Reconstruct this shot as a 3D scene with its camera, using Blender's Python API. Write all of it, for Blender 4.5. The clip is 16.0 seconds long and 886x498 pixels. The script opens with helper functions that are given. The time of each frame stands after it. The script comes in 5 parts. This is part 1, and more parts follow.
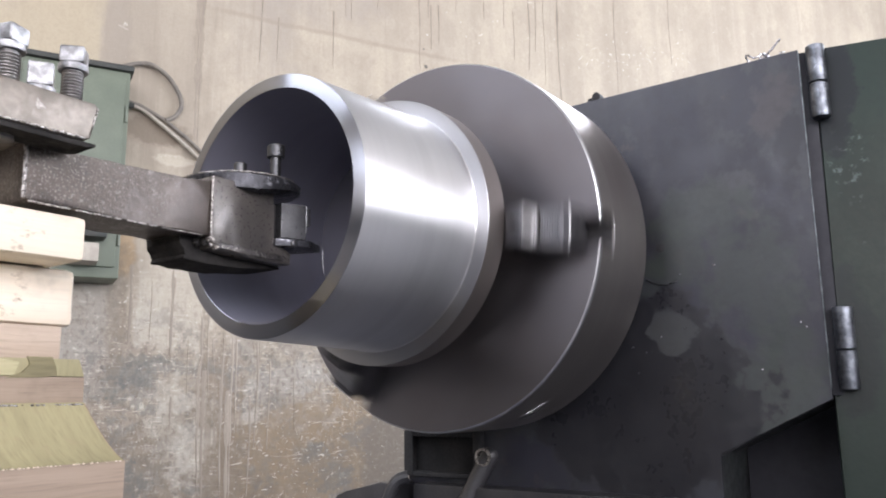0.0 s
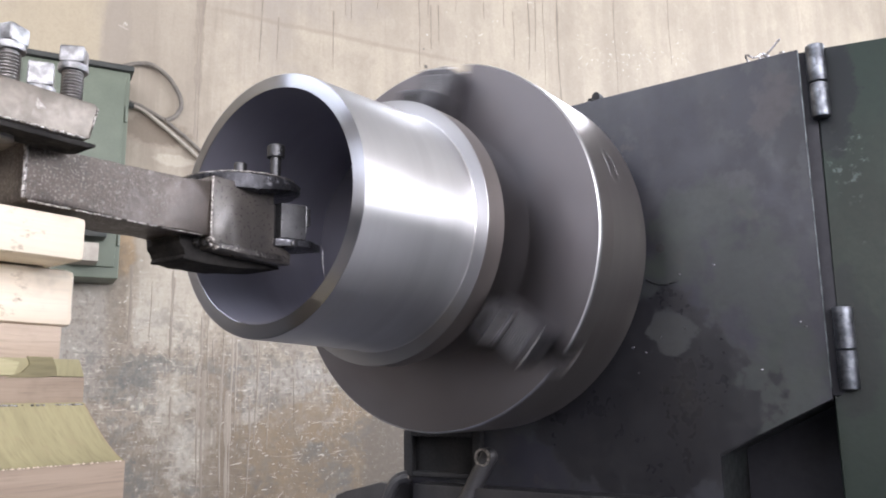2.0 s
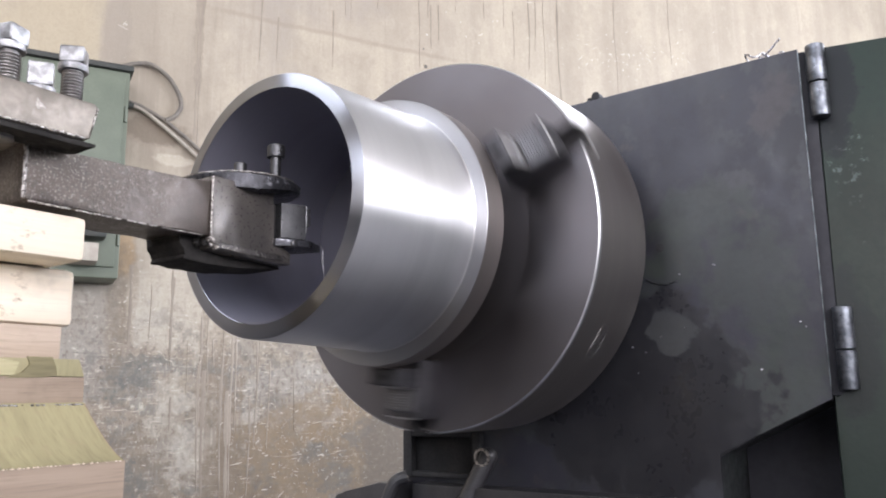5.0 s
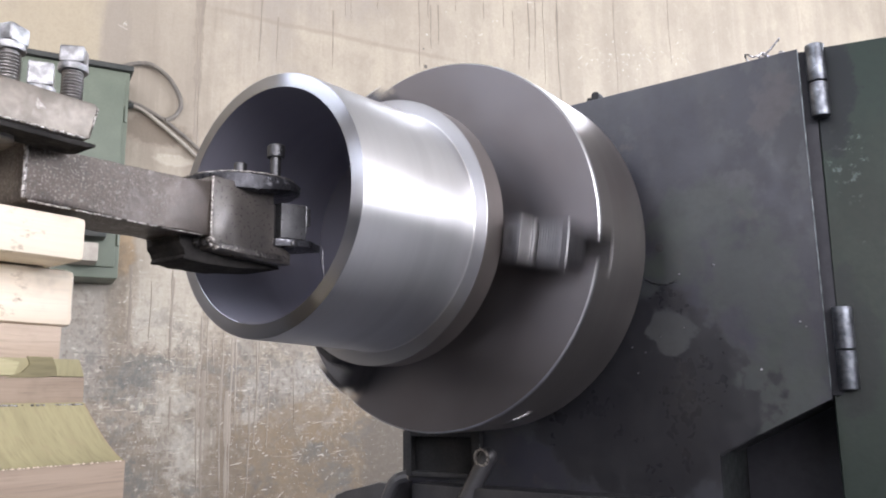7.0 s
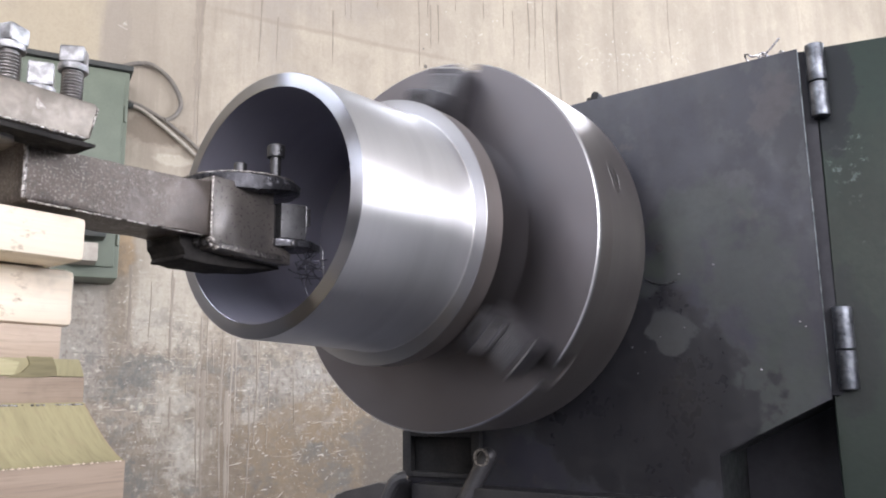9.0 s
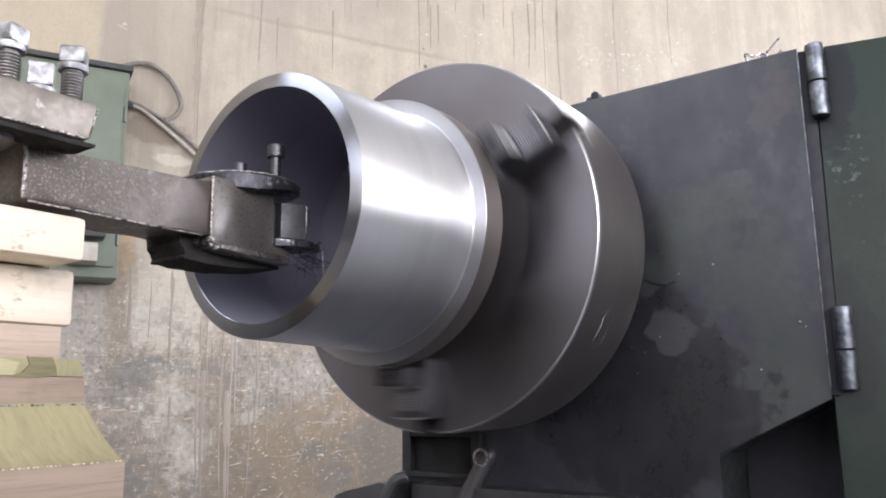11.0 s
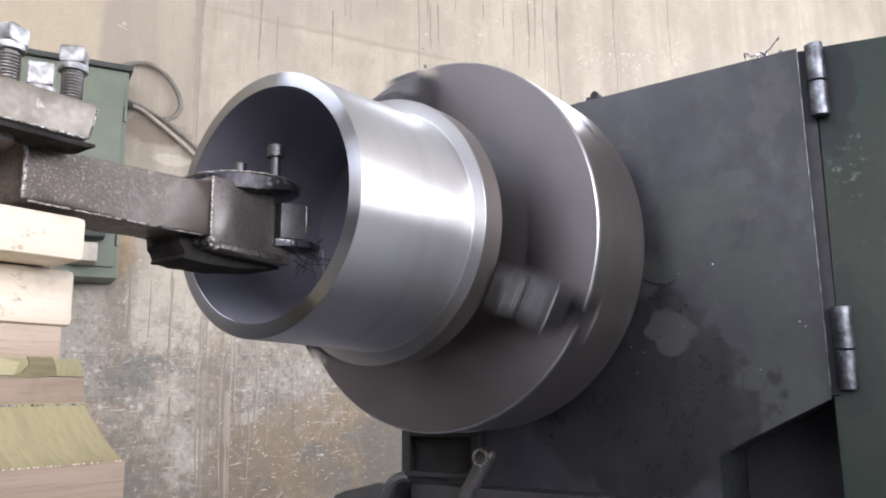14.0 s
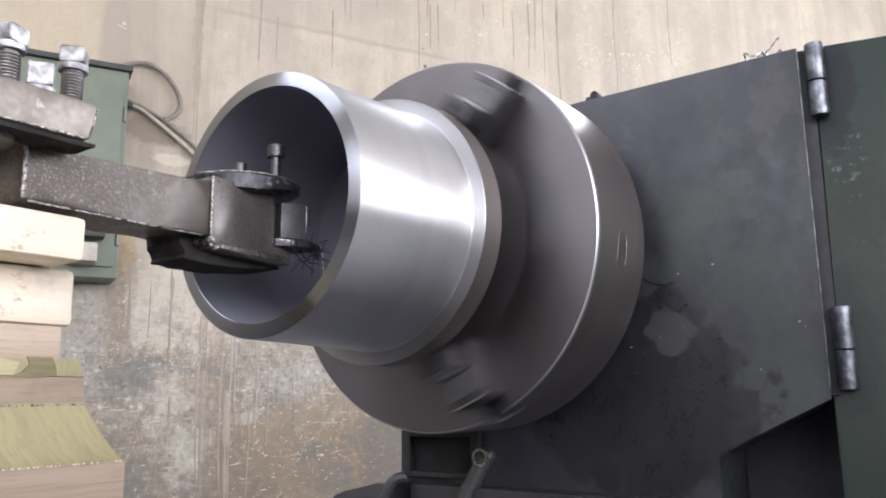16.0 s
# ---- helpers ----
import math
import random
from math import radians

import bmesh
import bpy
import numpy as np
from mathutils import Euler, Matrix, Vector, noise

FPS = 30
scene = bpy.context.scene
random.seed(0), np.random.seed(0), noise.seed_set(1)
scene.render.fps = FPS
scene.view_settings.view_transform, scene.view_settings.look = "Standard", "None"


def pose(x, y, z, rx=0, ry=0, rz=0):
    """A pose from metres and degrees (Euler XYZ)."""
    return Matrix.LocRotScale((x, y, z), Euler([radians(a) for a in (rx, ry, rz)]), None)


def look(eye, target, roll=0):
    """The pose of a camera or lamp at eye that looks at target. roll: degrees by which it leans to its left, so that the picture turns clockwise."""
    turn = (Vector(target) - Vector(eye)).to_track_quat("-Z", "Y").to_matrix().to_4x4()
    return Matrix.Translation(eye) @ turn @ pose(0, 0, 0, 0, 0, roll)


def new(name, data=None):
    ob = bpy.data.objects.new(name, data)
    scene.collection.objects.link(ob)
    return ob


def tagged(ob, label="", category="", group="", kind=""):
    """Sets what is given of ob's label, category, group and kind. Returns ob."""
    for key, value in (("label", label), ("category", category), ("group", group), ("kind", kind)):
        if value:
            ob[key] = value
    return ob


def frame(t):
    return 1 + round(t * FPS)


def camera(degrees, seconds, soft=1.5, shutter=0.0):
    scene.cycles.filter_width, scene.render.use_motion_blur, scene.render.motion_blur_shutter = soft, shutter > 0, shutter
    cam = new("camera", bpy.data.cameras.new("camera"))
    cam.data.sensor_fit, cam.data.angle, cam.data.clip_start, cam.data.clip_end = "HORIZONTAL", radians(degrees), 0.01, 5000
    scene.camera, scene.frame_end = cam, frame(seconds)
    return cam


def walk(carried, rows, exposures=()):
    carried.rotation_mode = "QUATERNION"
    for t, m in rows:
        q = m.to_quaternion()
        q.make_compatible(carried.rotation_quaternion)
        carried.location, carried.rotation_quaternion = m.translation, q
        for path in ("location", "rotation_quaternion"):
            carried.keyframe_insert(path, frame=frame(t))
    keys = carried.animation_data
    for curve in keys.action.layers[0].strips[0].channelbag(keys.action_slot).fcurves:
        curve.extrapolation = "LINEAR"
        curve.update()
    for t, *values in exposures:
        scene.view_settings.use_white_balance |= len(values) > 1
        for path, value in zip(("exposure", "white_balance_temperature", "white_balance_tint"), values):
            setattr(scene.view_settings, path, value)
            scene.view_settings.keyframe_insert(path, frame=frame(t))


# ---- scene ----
AX = 1.15                      # height of the spindle axis
FEED = 0.00035                 # carriage feed, metres a second
EYE = (-0.43375, -0.50676, AX - 0.16179)


def fed(t):
    return FEED * (t - 7.0)


def camera_pose(t):
    yaw, pitch = radians(53.7277), radians(10.537)
    way = Vector((math.sin(yaw) * math.cos(pitch), math.cos(yaw) * math.cos(pitch), math.sin(pitch)))
    eye = Vector(EYE) + Vector((fed(t), 0, 0))
    return look(eye, eye + way, CAMERA_ROLL)


CAMERA_ROLL = -0.766
cam = camera(58.53, 16.0, soft=2.0, shutter=0.42)
walk(cam, [(t, camera_pose(t)) for t in range(17)])

# ---- light ----
ROOM = pose(EYE[0], EYE[1], 0, 0, 0, -25)      # the hall stands 25 degrees askew to the lathe
world = bpy.data.worlds.new("sky")
scene.world = world
world.use_nodes = True
sky = world.node_tree.nodes.new("ShaderNodeTexSky")
sky.sky_type, sky.sun_disc = "NISHITA", False
sky.sun_elevation, sky.sun_rotation = radians(40), radians(115)
world.node_tree.links.new(sky.outputs[0], world.node_tree.nodes["Background"].inputs[0])
world.node_tree.nodes["Background"].inputs[1].default_value = 0.1


def area_light(name, place, turn, wide, high, watts, colour=(1, 1, 1)):
    data = bpy.data.lights.new(name, "AREA")
    data.shape, data.size, data.size_y, data.energy, data.color = "RECTANGLE", wide, high, watts, colour
    ob = new(name, data)
    ob.matrix_world = ROOM @ pose(*place, *turn)
    return ob


COOL, SOFT = (0.84, 0.875, 1.0), (0.965, 0.925, 0.985)
area_light("east_window_daylight", (6.55, -1.6, 2.45), (0, 90, 0), 1.9, 6.4, 680, COOL)
area_light("north_window_daylight", (4.4, 3.15, 4.5), (-90, 0, 0), 4.0, 1.0, 170, COOL)
area_light("south_window_daylight", (-1.0, -4.95, 3.0), (90, 0, 0), 7.0, 2.8, 410, SOFT)
area_light("skylight_daylight", (-3.0, 1.2, 5.15), (0, 0, 0), 2.6, 3.4, 195, COOL)
# Added lamp, out of view; puts a cool sheen on the headstock cover.
area_light("west_sheen_light", (-4.95, -1.9, 3.7), (0, -90, 0), 1.3, 2.0, 60, COOL)
scene.view_settings.exposure = 0.34


# ---- materials ----
def mixed(tree, factor, a, b):
    node = tree.nodes.new("ShaderNodeMix")
    node.data_type = "RGBA"
    for socket, value in ((node.inputs[0], factor), (node.inputs[6], a), (node.inputs[7], b)):
        if isinstance(value, bpy.types.NodeSocket):
            tree.links.new(value, socket)
        elif isinstance(value, tuple):
            socket.default_value = (*value, 1)
        else:
            socket.default_value = value
    return node.outputs[2]


def ramp(tree, value, lo, hi, out=(0.0, 1.0)):
    node = tree.nodes.new("ShaderNodeMapRange")
    node.interpolation_type = "SMOOTHSTEP"
    tree.links.new(value, node.inputs[0])
    for i, v in enumerate((lo, hi, *out)):
        node.inputs[i + 1].default_value = v
    return node.outputs[0]


def math2(tree, op, a, b):
    node = tree.nodes.new("ShaderNodeMath")
    node.operation = op
    for socket, value in zip(node.inputs, (a, b)):
        if isinstance(value, bpy.types.NodeSocket):
            tree.links.new(value, socket)
        else:
            socket.default_value = value
    return node.outputs[0]


def grain(tree, scale, stretch=(1, 1, 1), detail=4.0, rough=0.55, shift=0.0):
    coord = tree.nodes.new("ShaderNodeTexCoord")
    mapping = tree.nodes.new("ShaderNodeMapping")
    mapping.inputs["Scale"].default_value = stretch
    mapping.inputs["Location"].default_value = (shift, shift * 0.7, shift * 1.3)
    tree.links.new(coord.outputs["Object"], mapping.inputs[0])
    node = tree.nodes.new("ShaderNodeTexNoise")
    node.inputs["Scale"].default_value, node.inputs["Detail"].default_value = scale, detail
    node.inputs["Roughness"].default_value = rough
    tree.links.new(mapping.outputs[0], node.inputs[0])
    return node.outputs[0]


AXES = {}


def place_axis(tree, axis):
    key = tree.as_pointer()
    if key not in AXES:
        coord = tree.nodes.new("ShaderNodeTexCoord")
        split = tree.nodes.new("ShaderNodeSeparateXYZ")
        tree.links.new(coord.outputs["Object"], split.inputs[0])
        AXES[key] = split
    return AXES[key].outputs[axis]


def bumped(tree, bsdf, height, strength, distance):
    node = tree.nodes.new("ShaderNodeBump")
    node.inputs["Strength"].default_value, node.inputs["Distance"].default_value = strength, distance
    tree.links.new(height, node.inputs["Height"])
    tree.links.new(node.outputs[0], bsdf.inputs["Normal"])


def material(name, a, b, scale=20, lo=0.35, hi=0.65, rough=(0.4, 0.6), metal=0.0, bump=0.2, bump_size=0.001, fine=300,
             stretch=(1, 1, 1), wear=None, wear_at=(0.6, 0.68), wear_scale=60, wear_metal=0.0, gloss=0.5):
    mat = bpy.data.materials.new(name)
    mat.use_nodes = True
    tree = mat.node_tree
    bsdf = tree.nodes["Principled BSDF"]
    broad = grain(tree, scale, stretch, 5)
    small = grain(tree, fine, stretch, 3, 0.6, 3.1)
    colour = mixed(tree, ramp(tree, broad, lo, hi), a, b)
    colour = mixed(tree, ramp(tree, small, 0.3, 0.7, (0.0, 0.35)), colour, tuple(c * 0.6 for c in a))
    bsdf.inputs["Metallic"].default_value, bsdf.inputs["Specular IOR Level"].default_value = metal, gloss
    if wear:
        spots = ramp(tree, grain(tree, wear_scale, (1, 1, 1), 6, 0.65, 7.7), *wear_at)
        colour = mixed(tree, spots, colour, wear)
        tree.links.new(ramp(tree, spots, 0, 1, (metal, max(metal, wear_metal))), bsdf.inputs["Metallic"])
    tree.links.new(colour, bsdf.inputs["Base Color"])
    tree.links.new(ramp(tree, small, 0.25, 0.75, rough), bsdf.inputs["Roughness"])
    if bump:
        bumped(tree, bsdf, math2(tree, "ADD", small, broad), bump, bump_size)
    return mat


def turned_steel(name, base, rough, aniso, ridge=0.05, tint=None, metal=1.0):
    """Bright steel with fine turning rings about the local x axis."""
    mat = bpy.data.materials.new(name)
    mat.use_nodes = True
    tree = mat.node_tree
    bsdf = tree.nodes["Principled BSDF"]
    rings = grain(tree, 1.0, (900, 0, 0), 2)
    wide = grain(tree, 1.0, (60, 0, 0), 3, 0.5, 2.0)
    blot = grain(tree, 9, (1, 1, 1), 4, 0.5, 5.0)
    colour = mixed(tree, ramp(tree, wide, 0.3, 0.7, (0, 1)), base, tuple(c * 0.93 for c in base))
    colour = mixed(tree, ramp(tree, blot, 0.45, 0.7, (0, 0.35)), colour, tint or tuple(c * 0.75 for c in base))
    tree.links.new(colour, bsdf.inputs["Base Color"])
    bsdf.inputs["Metallic"].default_value = metal
    tree.links.new(ramp(tree, rings, 0.3, 0.7, (rough * 0.94, rough * 1.06)), bsdf.inputs["Roughness"])
    bsdf.inputs["Anisotropic"].default_value, bsdf.inputs["Anisotropic Rotation"].default_value = aniso, 0.25
    tangent = tree.nodes.new("ShaderNodeTangent")
    tangent.direction_type, tangent.axis = "RADIAL", "X"
    tree.links.new(tangent.outputs[0], bsdf.inputs["Tangent"])
    bumped(tree, bsdf, rings, ridge, 0.0004)
    return mat


def blot(tree, centre, radii, ragged=0.35, scale=6.0, axes=(0, 2), edge=(1.15, 0.75)):
    """A patch with a ragged edge about a place, in two of the object's axes."""
    terms = []
    for axis, c, rad in zip(axes, centre, radii):
        d = math2(tree, "DIVIDE", math2(tree, "SUBTRACT", place_axis(tree, axis), c), rad)
        terms.append(math2(tree, "MULTIPLY", d, d))
    dist = math2(tree, "SQRT", math2(tree, "ADD", *terms), 0.0)
    rag = ramp(tree, grain(tree, scale, (1, 1, 1), 7, 0.62, centre[0] * 7), 0.2, 0.8, (-ragged, ragged))
    return ramp(tree, math2(tree, "ADD", dist, rag), *edge)


# Mixes a tone in by a mask; serves stains and painted shade alike.
def stained(tree, colour, mask, strength, tone):
    return mixed(tree, math2(tree, "MULTIPLY", mask, strength), colour, tone)


def wall_paint():
    """Old cream paint with vertical streaks; scuffed grey and rust-brown towards its lower part; some shade painted in.
    """
    mat = bpy.data.materials.new("old_cream_wall_paint")
    mat.use_nodes = True
    tree = mat.node_tree
    bsdf = tree.nodes["Principled BSDF"]
    z = place_axis(tree, 2)
    cloud = grain(tree, 2.2, (1, 1, 0.8), 6, 0.6)
    streak = grain(tree, 7.0, (1, 1, 0.05), 5, 0.6, 1.4)
    thin = grain(tree, 34.0, (1, 1, 0.04), 4, 0.6, 4.4)
    fine = grain(tree, 110.0, (1, 1, 1), 4, 0.6, 2.2)
    mottle = grain(tree, 14.0, (1, 1, 0.8), 6, 0.65, 8.8)
    patch = grain(tree, 3.6, (1, 1, 1), 8, 0.62, 9.2)
    patch2 = grain(tree, 5.2, (1, 1, 1.4), 8, 0.66, 12.9)
    colour = mixed(tree, ramp(tree, streak, 0.34, 0.66), (0.400, 0.347, 0.272), (0.328, 0.281, 0.219))
    colour = mixed(tree, ramp(tree, cloud, 0.42, 0.68, (0, 0.5)), colour, (0.490, 0.425, 0.325))
    flake = grain(tree, 6.5, (1, 1, 0.7), 9, 0.7, 23.0)
    colour = mixed(tree, ramp(tree, flake, 0.50, 0.56, (0, 0.32)), colour, (0.300, 0.252, 0.196))
    colour = mixed(tree, ramp(tree, flake, 0.42, 0.37, (0, 0.30)), colour, (0.480, 0.422, 0.332))
    # Mottled patches; weaker light and shade below the conduit are painted in too.
    for centre, radii, tone in (((0.50, 2.47), (0.22, 0.36), (0.315, 0.270, 0.215)), ((0.86, 2.55), (0.17, 0.30), (0.325, 0.283, 0.232)), ((1.05, 2.78), (0.42, 0.13), (0.335, 0.293, 0.243)),
                                ((0.30, 2.75), (0.30, 0.16), (0.36, 0.315, 0.25)), ((0.60, 1.85), (0.20, 0.18), (0.245, 0.207, 0.162)), ((0.45, 2.12), (0.20, 0.26), (0.255, 0.215, 0.168)), ((0.05, 2.85), (0.30, 0.20), (0.33, 0.285, 0.225))):
        mask = math2(tree, "MULTIPLY", blot(tree, centre, radii, 0.35, 9, edge=(1.2, 0.6)), ramp(tree, streak, 0.36, 0.56, (0.35, 1.0)))
        colour = stained(tree, colour, mask, 0.85, tone)
    colour = mixed(tree, ramp(tree, mottle, 0.5, 0.72, (0, 0.35)), colour, (0.360, 0.307, 0.233))
    colour = mixed(tree, ramp(tree, thin, 0.56, 0.72, (0, 0.32)), colour, (0.285, 0.237, 0.186))
    wisp = grain(tree, 52.0, (1, 1, 0.05), 6, 0.65, 17.0)
    upper = math2(tree, "MULTIPLY", ramp(tree, place_axis(tree, 0), 1.35, 1.0), ramp(tree, z, 1.5, 1.9))
    colour = stained(tree, colour, math2(tree, "MULTIPLY", upper, ramp(tree, wisp, 0.55, 0.66)), 0.34, (0.245, 0.205, 0.160))
    colour = stained(tree, colour, math2(tree, "MULTIPLY", upper, ramp(tree, wisp, 0.42, 0.34)), 0.25, (0.480, 0.425, 0.340))
    sag = math2(tree, "ABSOLUTE", math2(tree, "SUBTRACT", math2(tree, "ADD", z, ramp(tree, streak, 0.2, 0.8, (-0.006, 0.006))), 2.622), 0.0)
    reach = math2(tree, "MULTIPLY", ramp(tree, place_axis(tree, 0), 0.5, 0.8), ramp(tree, place_axis(tree, 0), 2.0, 1.7))
    colour = stained(tree, colour, math2(tree, "MULTIPLY", reach, ramp(tree, sag, 0.016, 0.003)), 0.42, (0.250, 0.203, 0.153))
    colour = stained(tree, colour, math2(tree, "MULTIPLY", reach, ramp(tree, z, 2.60, 2.63)), 0.22, (0.270, 0.228, 0.186))
    low = ramp(tree, math2(tree, "ADD", z, ramp(tree, cloud, 0.2, 0.8, (-0.18, 0.18))), 1.62, 1.0)
    colour = stained(tree, colour, low, 0.88, (0.230, 0.194, 0.148))
    colour = stained(tree, colour, math2(tree, "MULTIPLY", low, ramp(tree, thin, 0.5, 0.64)), 0.6, (0.222, 0.180, 0.135))
    for along, up, wide, high in ((0.385, 1.38, 0.030, 0.24), (0.72, 0.95, 0.022, 0.34), (0.80, 0.80, 0.030, 0.42), (0.91, 0.78, 0.020, 0.30), (0.655, 0.86, 0.014, 0.26)):
        colour = stained(tree, colour, blot(tree, (along, up), (wide, high), 0.22, 30, edge=(1.12, 0.8)), 0.6, (0.215, 0.173, 0.130))
    colour = stained(tree, colour, math2(tree, "MULTIPLY", low, ramp(tree, patch, 0.50, 0.56)), 0.55, (0.235, 0.218, 0.192))
    colour = stained(tree, colour, math2(tree, "MULTIPLY", low, ramp(tree, mottle, 0.54, 0.64)), 0.40, (0.185, 0.145, 0.115))
    colour = stained(tree, colour, math2(tree, "MULTIPLY", low, ramp(tree, mottle, 0.45, 0.36)), 0.40, (0.440, 0.415, 0.340))
    # Broad darkening of the upper left.
    colour = stained(tree, colour, blot(tree, (0.25, 2.38), (0.42, 0.46), 0.3, 6, edge=(1.25, 0.6)), 0.38, (0.255, 0.213, 0.162))
    step = math2(tree, "ADD", place_axis(tree, 0), ramp(tree, mottle, 0.3, 0.7, (-0.012, 0.012)))
    cream = math2(tree, "MULTIPLY", ramp(tree, step, 0.238, 0.222), ramp(tree, z, 2.12, 2.24))
    colour = stained(tree, colour, math2(tree, "MULTIPLY", cream, ramp(tree, patch, 0.34, 0.56, (0.5, 1.0))), 0.75, (0.395, 0.330, 0.225))
    colour = stained(tree, colour, blot(tree, (0.285, 2.42), (0.055, 0.22), 0.3, 12, edge=(1.2, 0.7)), 0.6, (0.265, 0.226, 0.183))
    # The conduit's cast shadow, painted on the wall.
    colour = stained(tree, colour, blot(tree, (0.440, 2.045), (0.14, 0.060), 0.35, 14), 0.85, (0.165, 0.128, 0.092))
    colour = stained(tree, colour, blot(tree, (0.600, 2.45), (0.020, 0.26), 0.5, 22, edge=(1.1, 0.8)), 0.5, (0.225, 0.185, 0.142))
    colour = stained(tree, colour, blot(tree, (0.53, 1.935), (0.09, 0.022), 0.5, 16), 0.45, (0.560, 0.505, 0.409))
    colour = stained(tree, colour, blot(tree, (0.56, 1.33), (0.22, 0.20), 0.4), 0.5, (0.480, 0.436, 0.358))
    colour = stained(tree, colour, blot(tree, (0.385, 1.36), (0.035, 0.19), 0.3, 12), 0.6, (0.270, 0.223, 0.167))
    colour = stained(tree, colour, blot(tree, (0.345, 1.56), (0.06, 0.10), 0.35, 10), 0.7, (0.360, 0.233, 0.116))
    colour = stained(tree, colour, blot(tree, (0.76, 0.92), (0.13, 0.40), 0.45, 8), 0.55, (0.250, 0.203, 0.149))
    rust = math2(tree, "MULTIPLY", ramp(tree, z, 1.08, 0.82), ramp(tree, patch2, 0.40, 0.58))
    colour = stained(tree, colour, math2(tree, "MULTIPLY", rust, ramp(tree, place_axis(tree, 0), 0.62, 0.90)), 0.85, (0.190, 0.142, 0.094))
    colour = stained(tree, colour, blot(tree, (1.20, 0.80), (0.36, 0.22), 0.7, 14, edge=(1.1, 0.8)), 0.85, (0.215, 0.155, 0.092))
    colour = stained(tree, colour, blot(tree, (1.07, 0.70), (0.17, 0.10), 0.9, 22), 0.5, (0.160, 0.146, 0.130))
    colour = stained(tree, colour, blot(tree, (1.50, 0.72), (0.15, 0.32), 0.25, 6, edge=(1.05, 0.92)), 0.85, (0.105, 0.088, 0.070))
    colour = stained(tree, colour, blot(tree, (0.622, 0.876), (0.15, 0.13), 0.6, 12, edge=(1.08, 0.95)), 0.55, (0.390, 0.358, 0.300))
    colour = stained(tree, colour, blot(tree, (1.02, 0.97), (0.20, 0.16), 0.6, 14, edge=(1.06, 0.94)), 0.6, (0.310, 0.287, 0.252))
    colour = stained(tree, colour, blot(tree, (0.22, 1.22), (0.10, 0.20), 0.3, 9), 0.5, (0.285, 0.262, 0.228))
    smudge = (((0.511, 1.125), (0.085, 0.026)), ((0.445, 1.03), (0.058, 0.066)), ((0.395, 1.075), (0.05, 0.030)), ((0.70, 1.10), (0.20, 0.022)), ((0.45, 0.70), (0.10, 0.07)), ((0.37, 0.80), (0.05, 0.12)))
    for centre, radii in smudge:
        colour = stained(tree, colour, blot(tree, centre, radii, 0.9, 34, edge=(1.25, 0.7)), 0.55, (0.165, 0.162, 0.148))
    ring = math2(tree, "ABSOLUTE", math2(tree, "SUBTRACT", blot(tree, (0.545, 0.765), (0.06, 0.07), 0.3, 18, edge=(1.6, 0.4)), 0.5), 0.0)
    colour = stained(tree, colour, ramp(tree, ring, 0.32, 0.12), 0.4, (0.190, 0.178, 0.158))
    grit = grain(tree, 48, (1, 1, 0.8), 6, 0.7, 31.0)
    colour = stained(tree, colour, math2(tree, "MULTIPLY", low, ramp(tree, grit, 0.555, 0.59)), 0.72, (0.135, 0.108, 0.086))
    colour = stained(tree, colour, math2(tree, "MULTIPLY", low, ramp(tree, grit, 0.42, 0.385)), 0.58, (0.520, 0.485, 0.395))
    across = grain(tree, 70, (0.16, 1, 1.7), 6, 0.7, 41.0)
    down = grain(tree, 60, (1.6, 1, 0.14), 6, 0.7, 47.0)
    where = math2(tree, "MULTIPLY", low, ramp(tree, patch2, 0.40, 0.55, (0.35, 1.0)))
    colour = stained(tree, colour, math2(tree, "MULTIPLY", where, ramp(tree, across, 0.585, 0.605)), 0.85, (0.560, 0.505, 0.420))
    colour = stained(tree, colour, math2(tree, "MULTIPLY", where, ramp(tree, across, 0.405, 0.385)), 0.7, (0.120, 0.110, 0.086))
    colour = stained(tree, colour, math2(tree, "MULTIPLY", where, ramp(tree, down, 0.58, 0.605)), 0.6, (0.140, 0.122, 0.092))
    colour = stained(tree, colour, math2(tree, "MULTIPLY", where, ramp(tree, down, 0.40, 0.375)), 0.5, (0.460, 0.390, 0.315))
    # Wall foot: dirt, with the light's falloff towards the floor painted in.
    foot = ramp(tree, math2(tree, "ADD", z, ramp(tree, patch2, 0.3, 0.7, (-0.2, 0.2))), 1.05, 0.72)
    colour = stained(tree, colour, math2(tree, "MULTIPLY", foot, ramp(tree, mottle, 0.36, 0.60, (0.35, 1.0))), 0.68, (0.135, 0.102, 0.068))
    soot = math2(tree, "MULTIPLY", low, ramp(tree, grain(tree, 9, (1, 1, 1.2), 9, 0.72, 52.0), 0.55, 0.60))
    colour = stained(tree, colour, soot, 0.6, (0.120, 0.112, 0.100))
    speckle = grain(tree, 38, (1, 1, 1), 8, 0.75, 61.0)
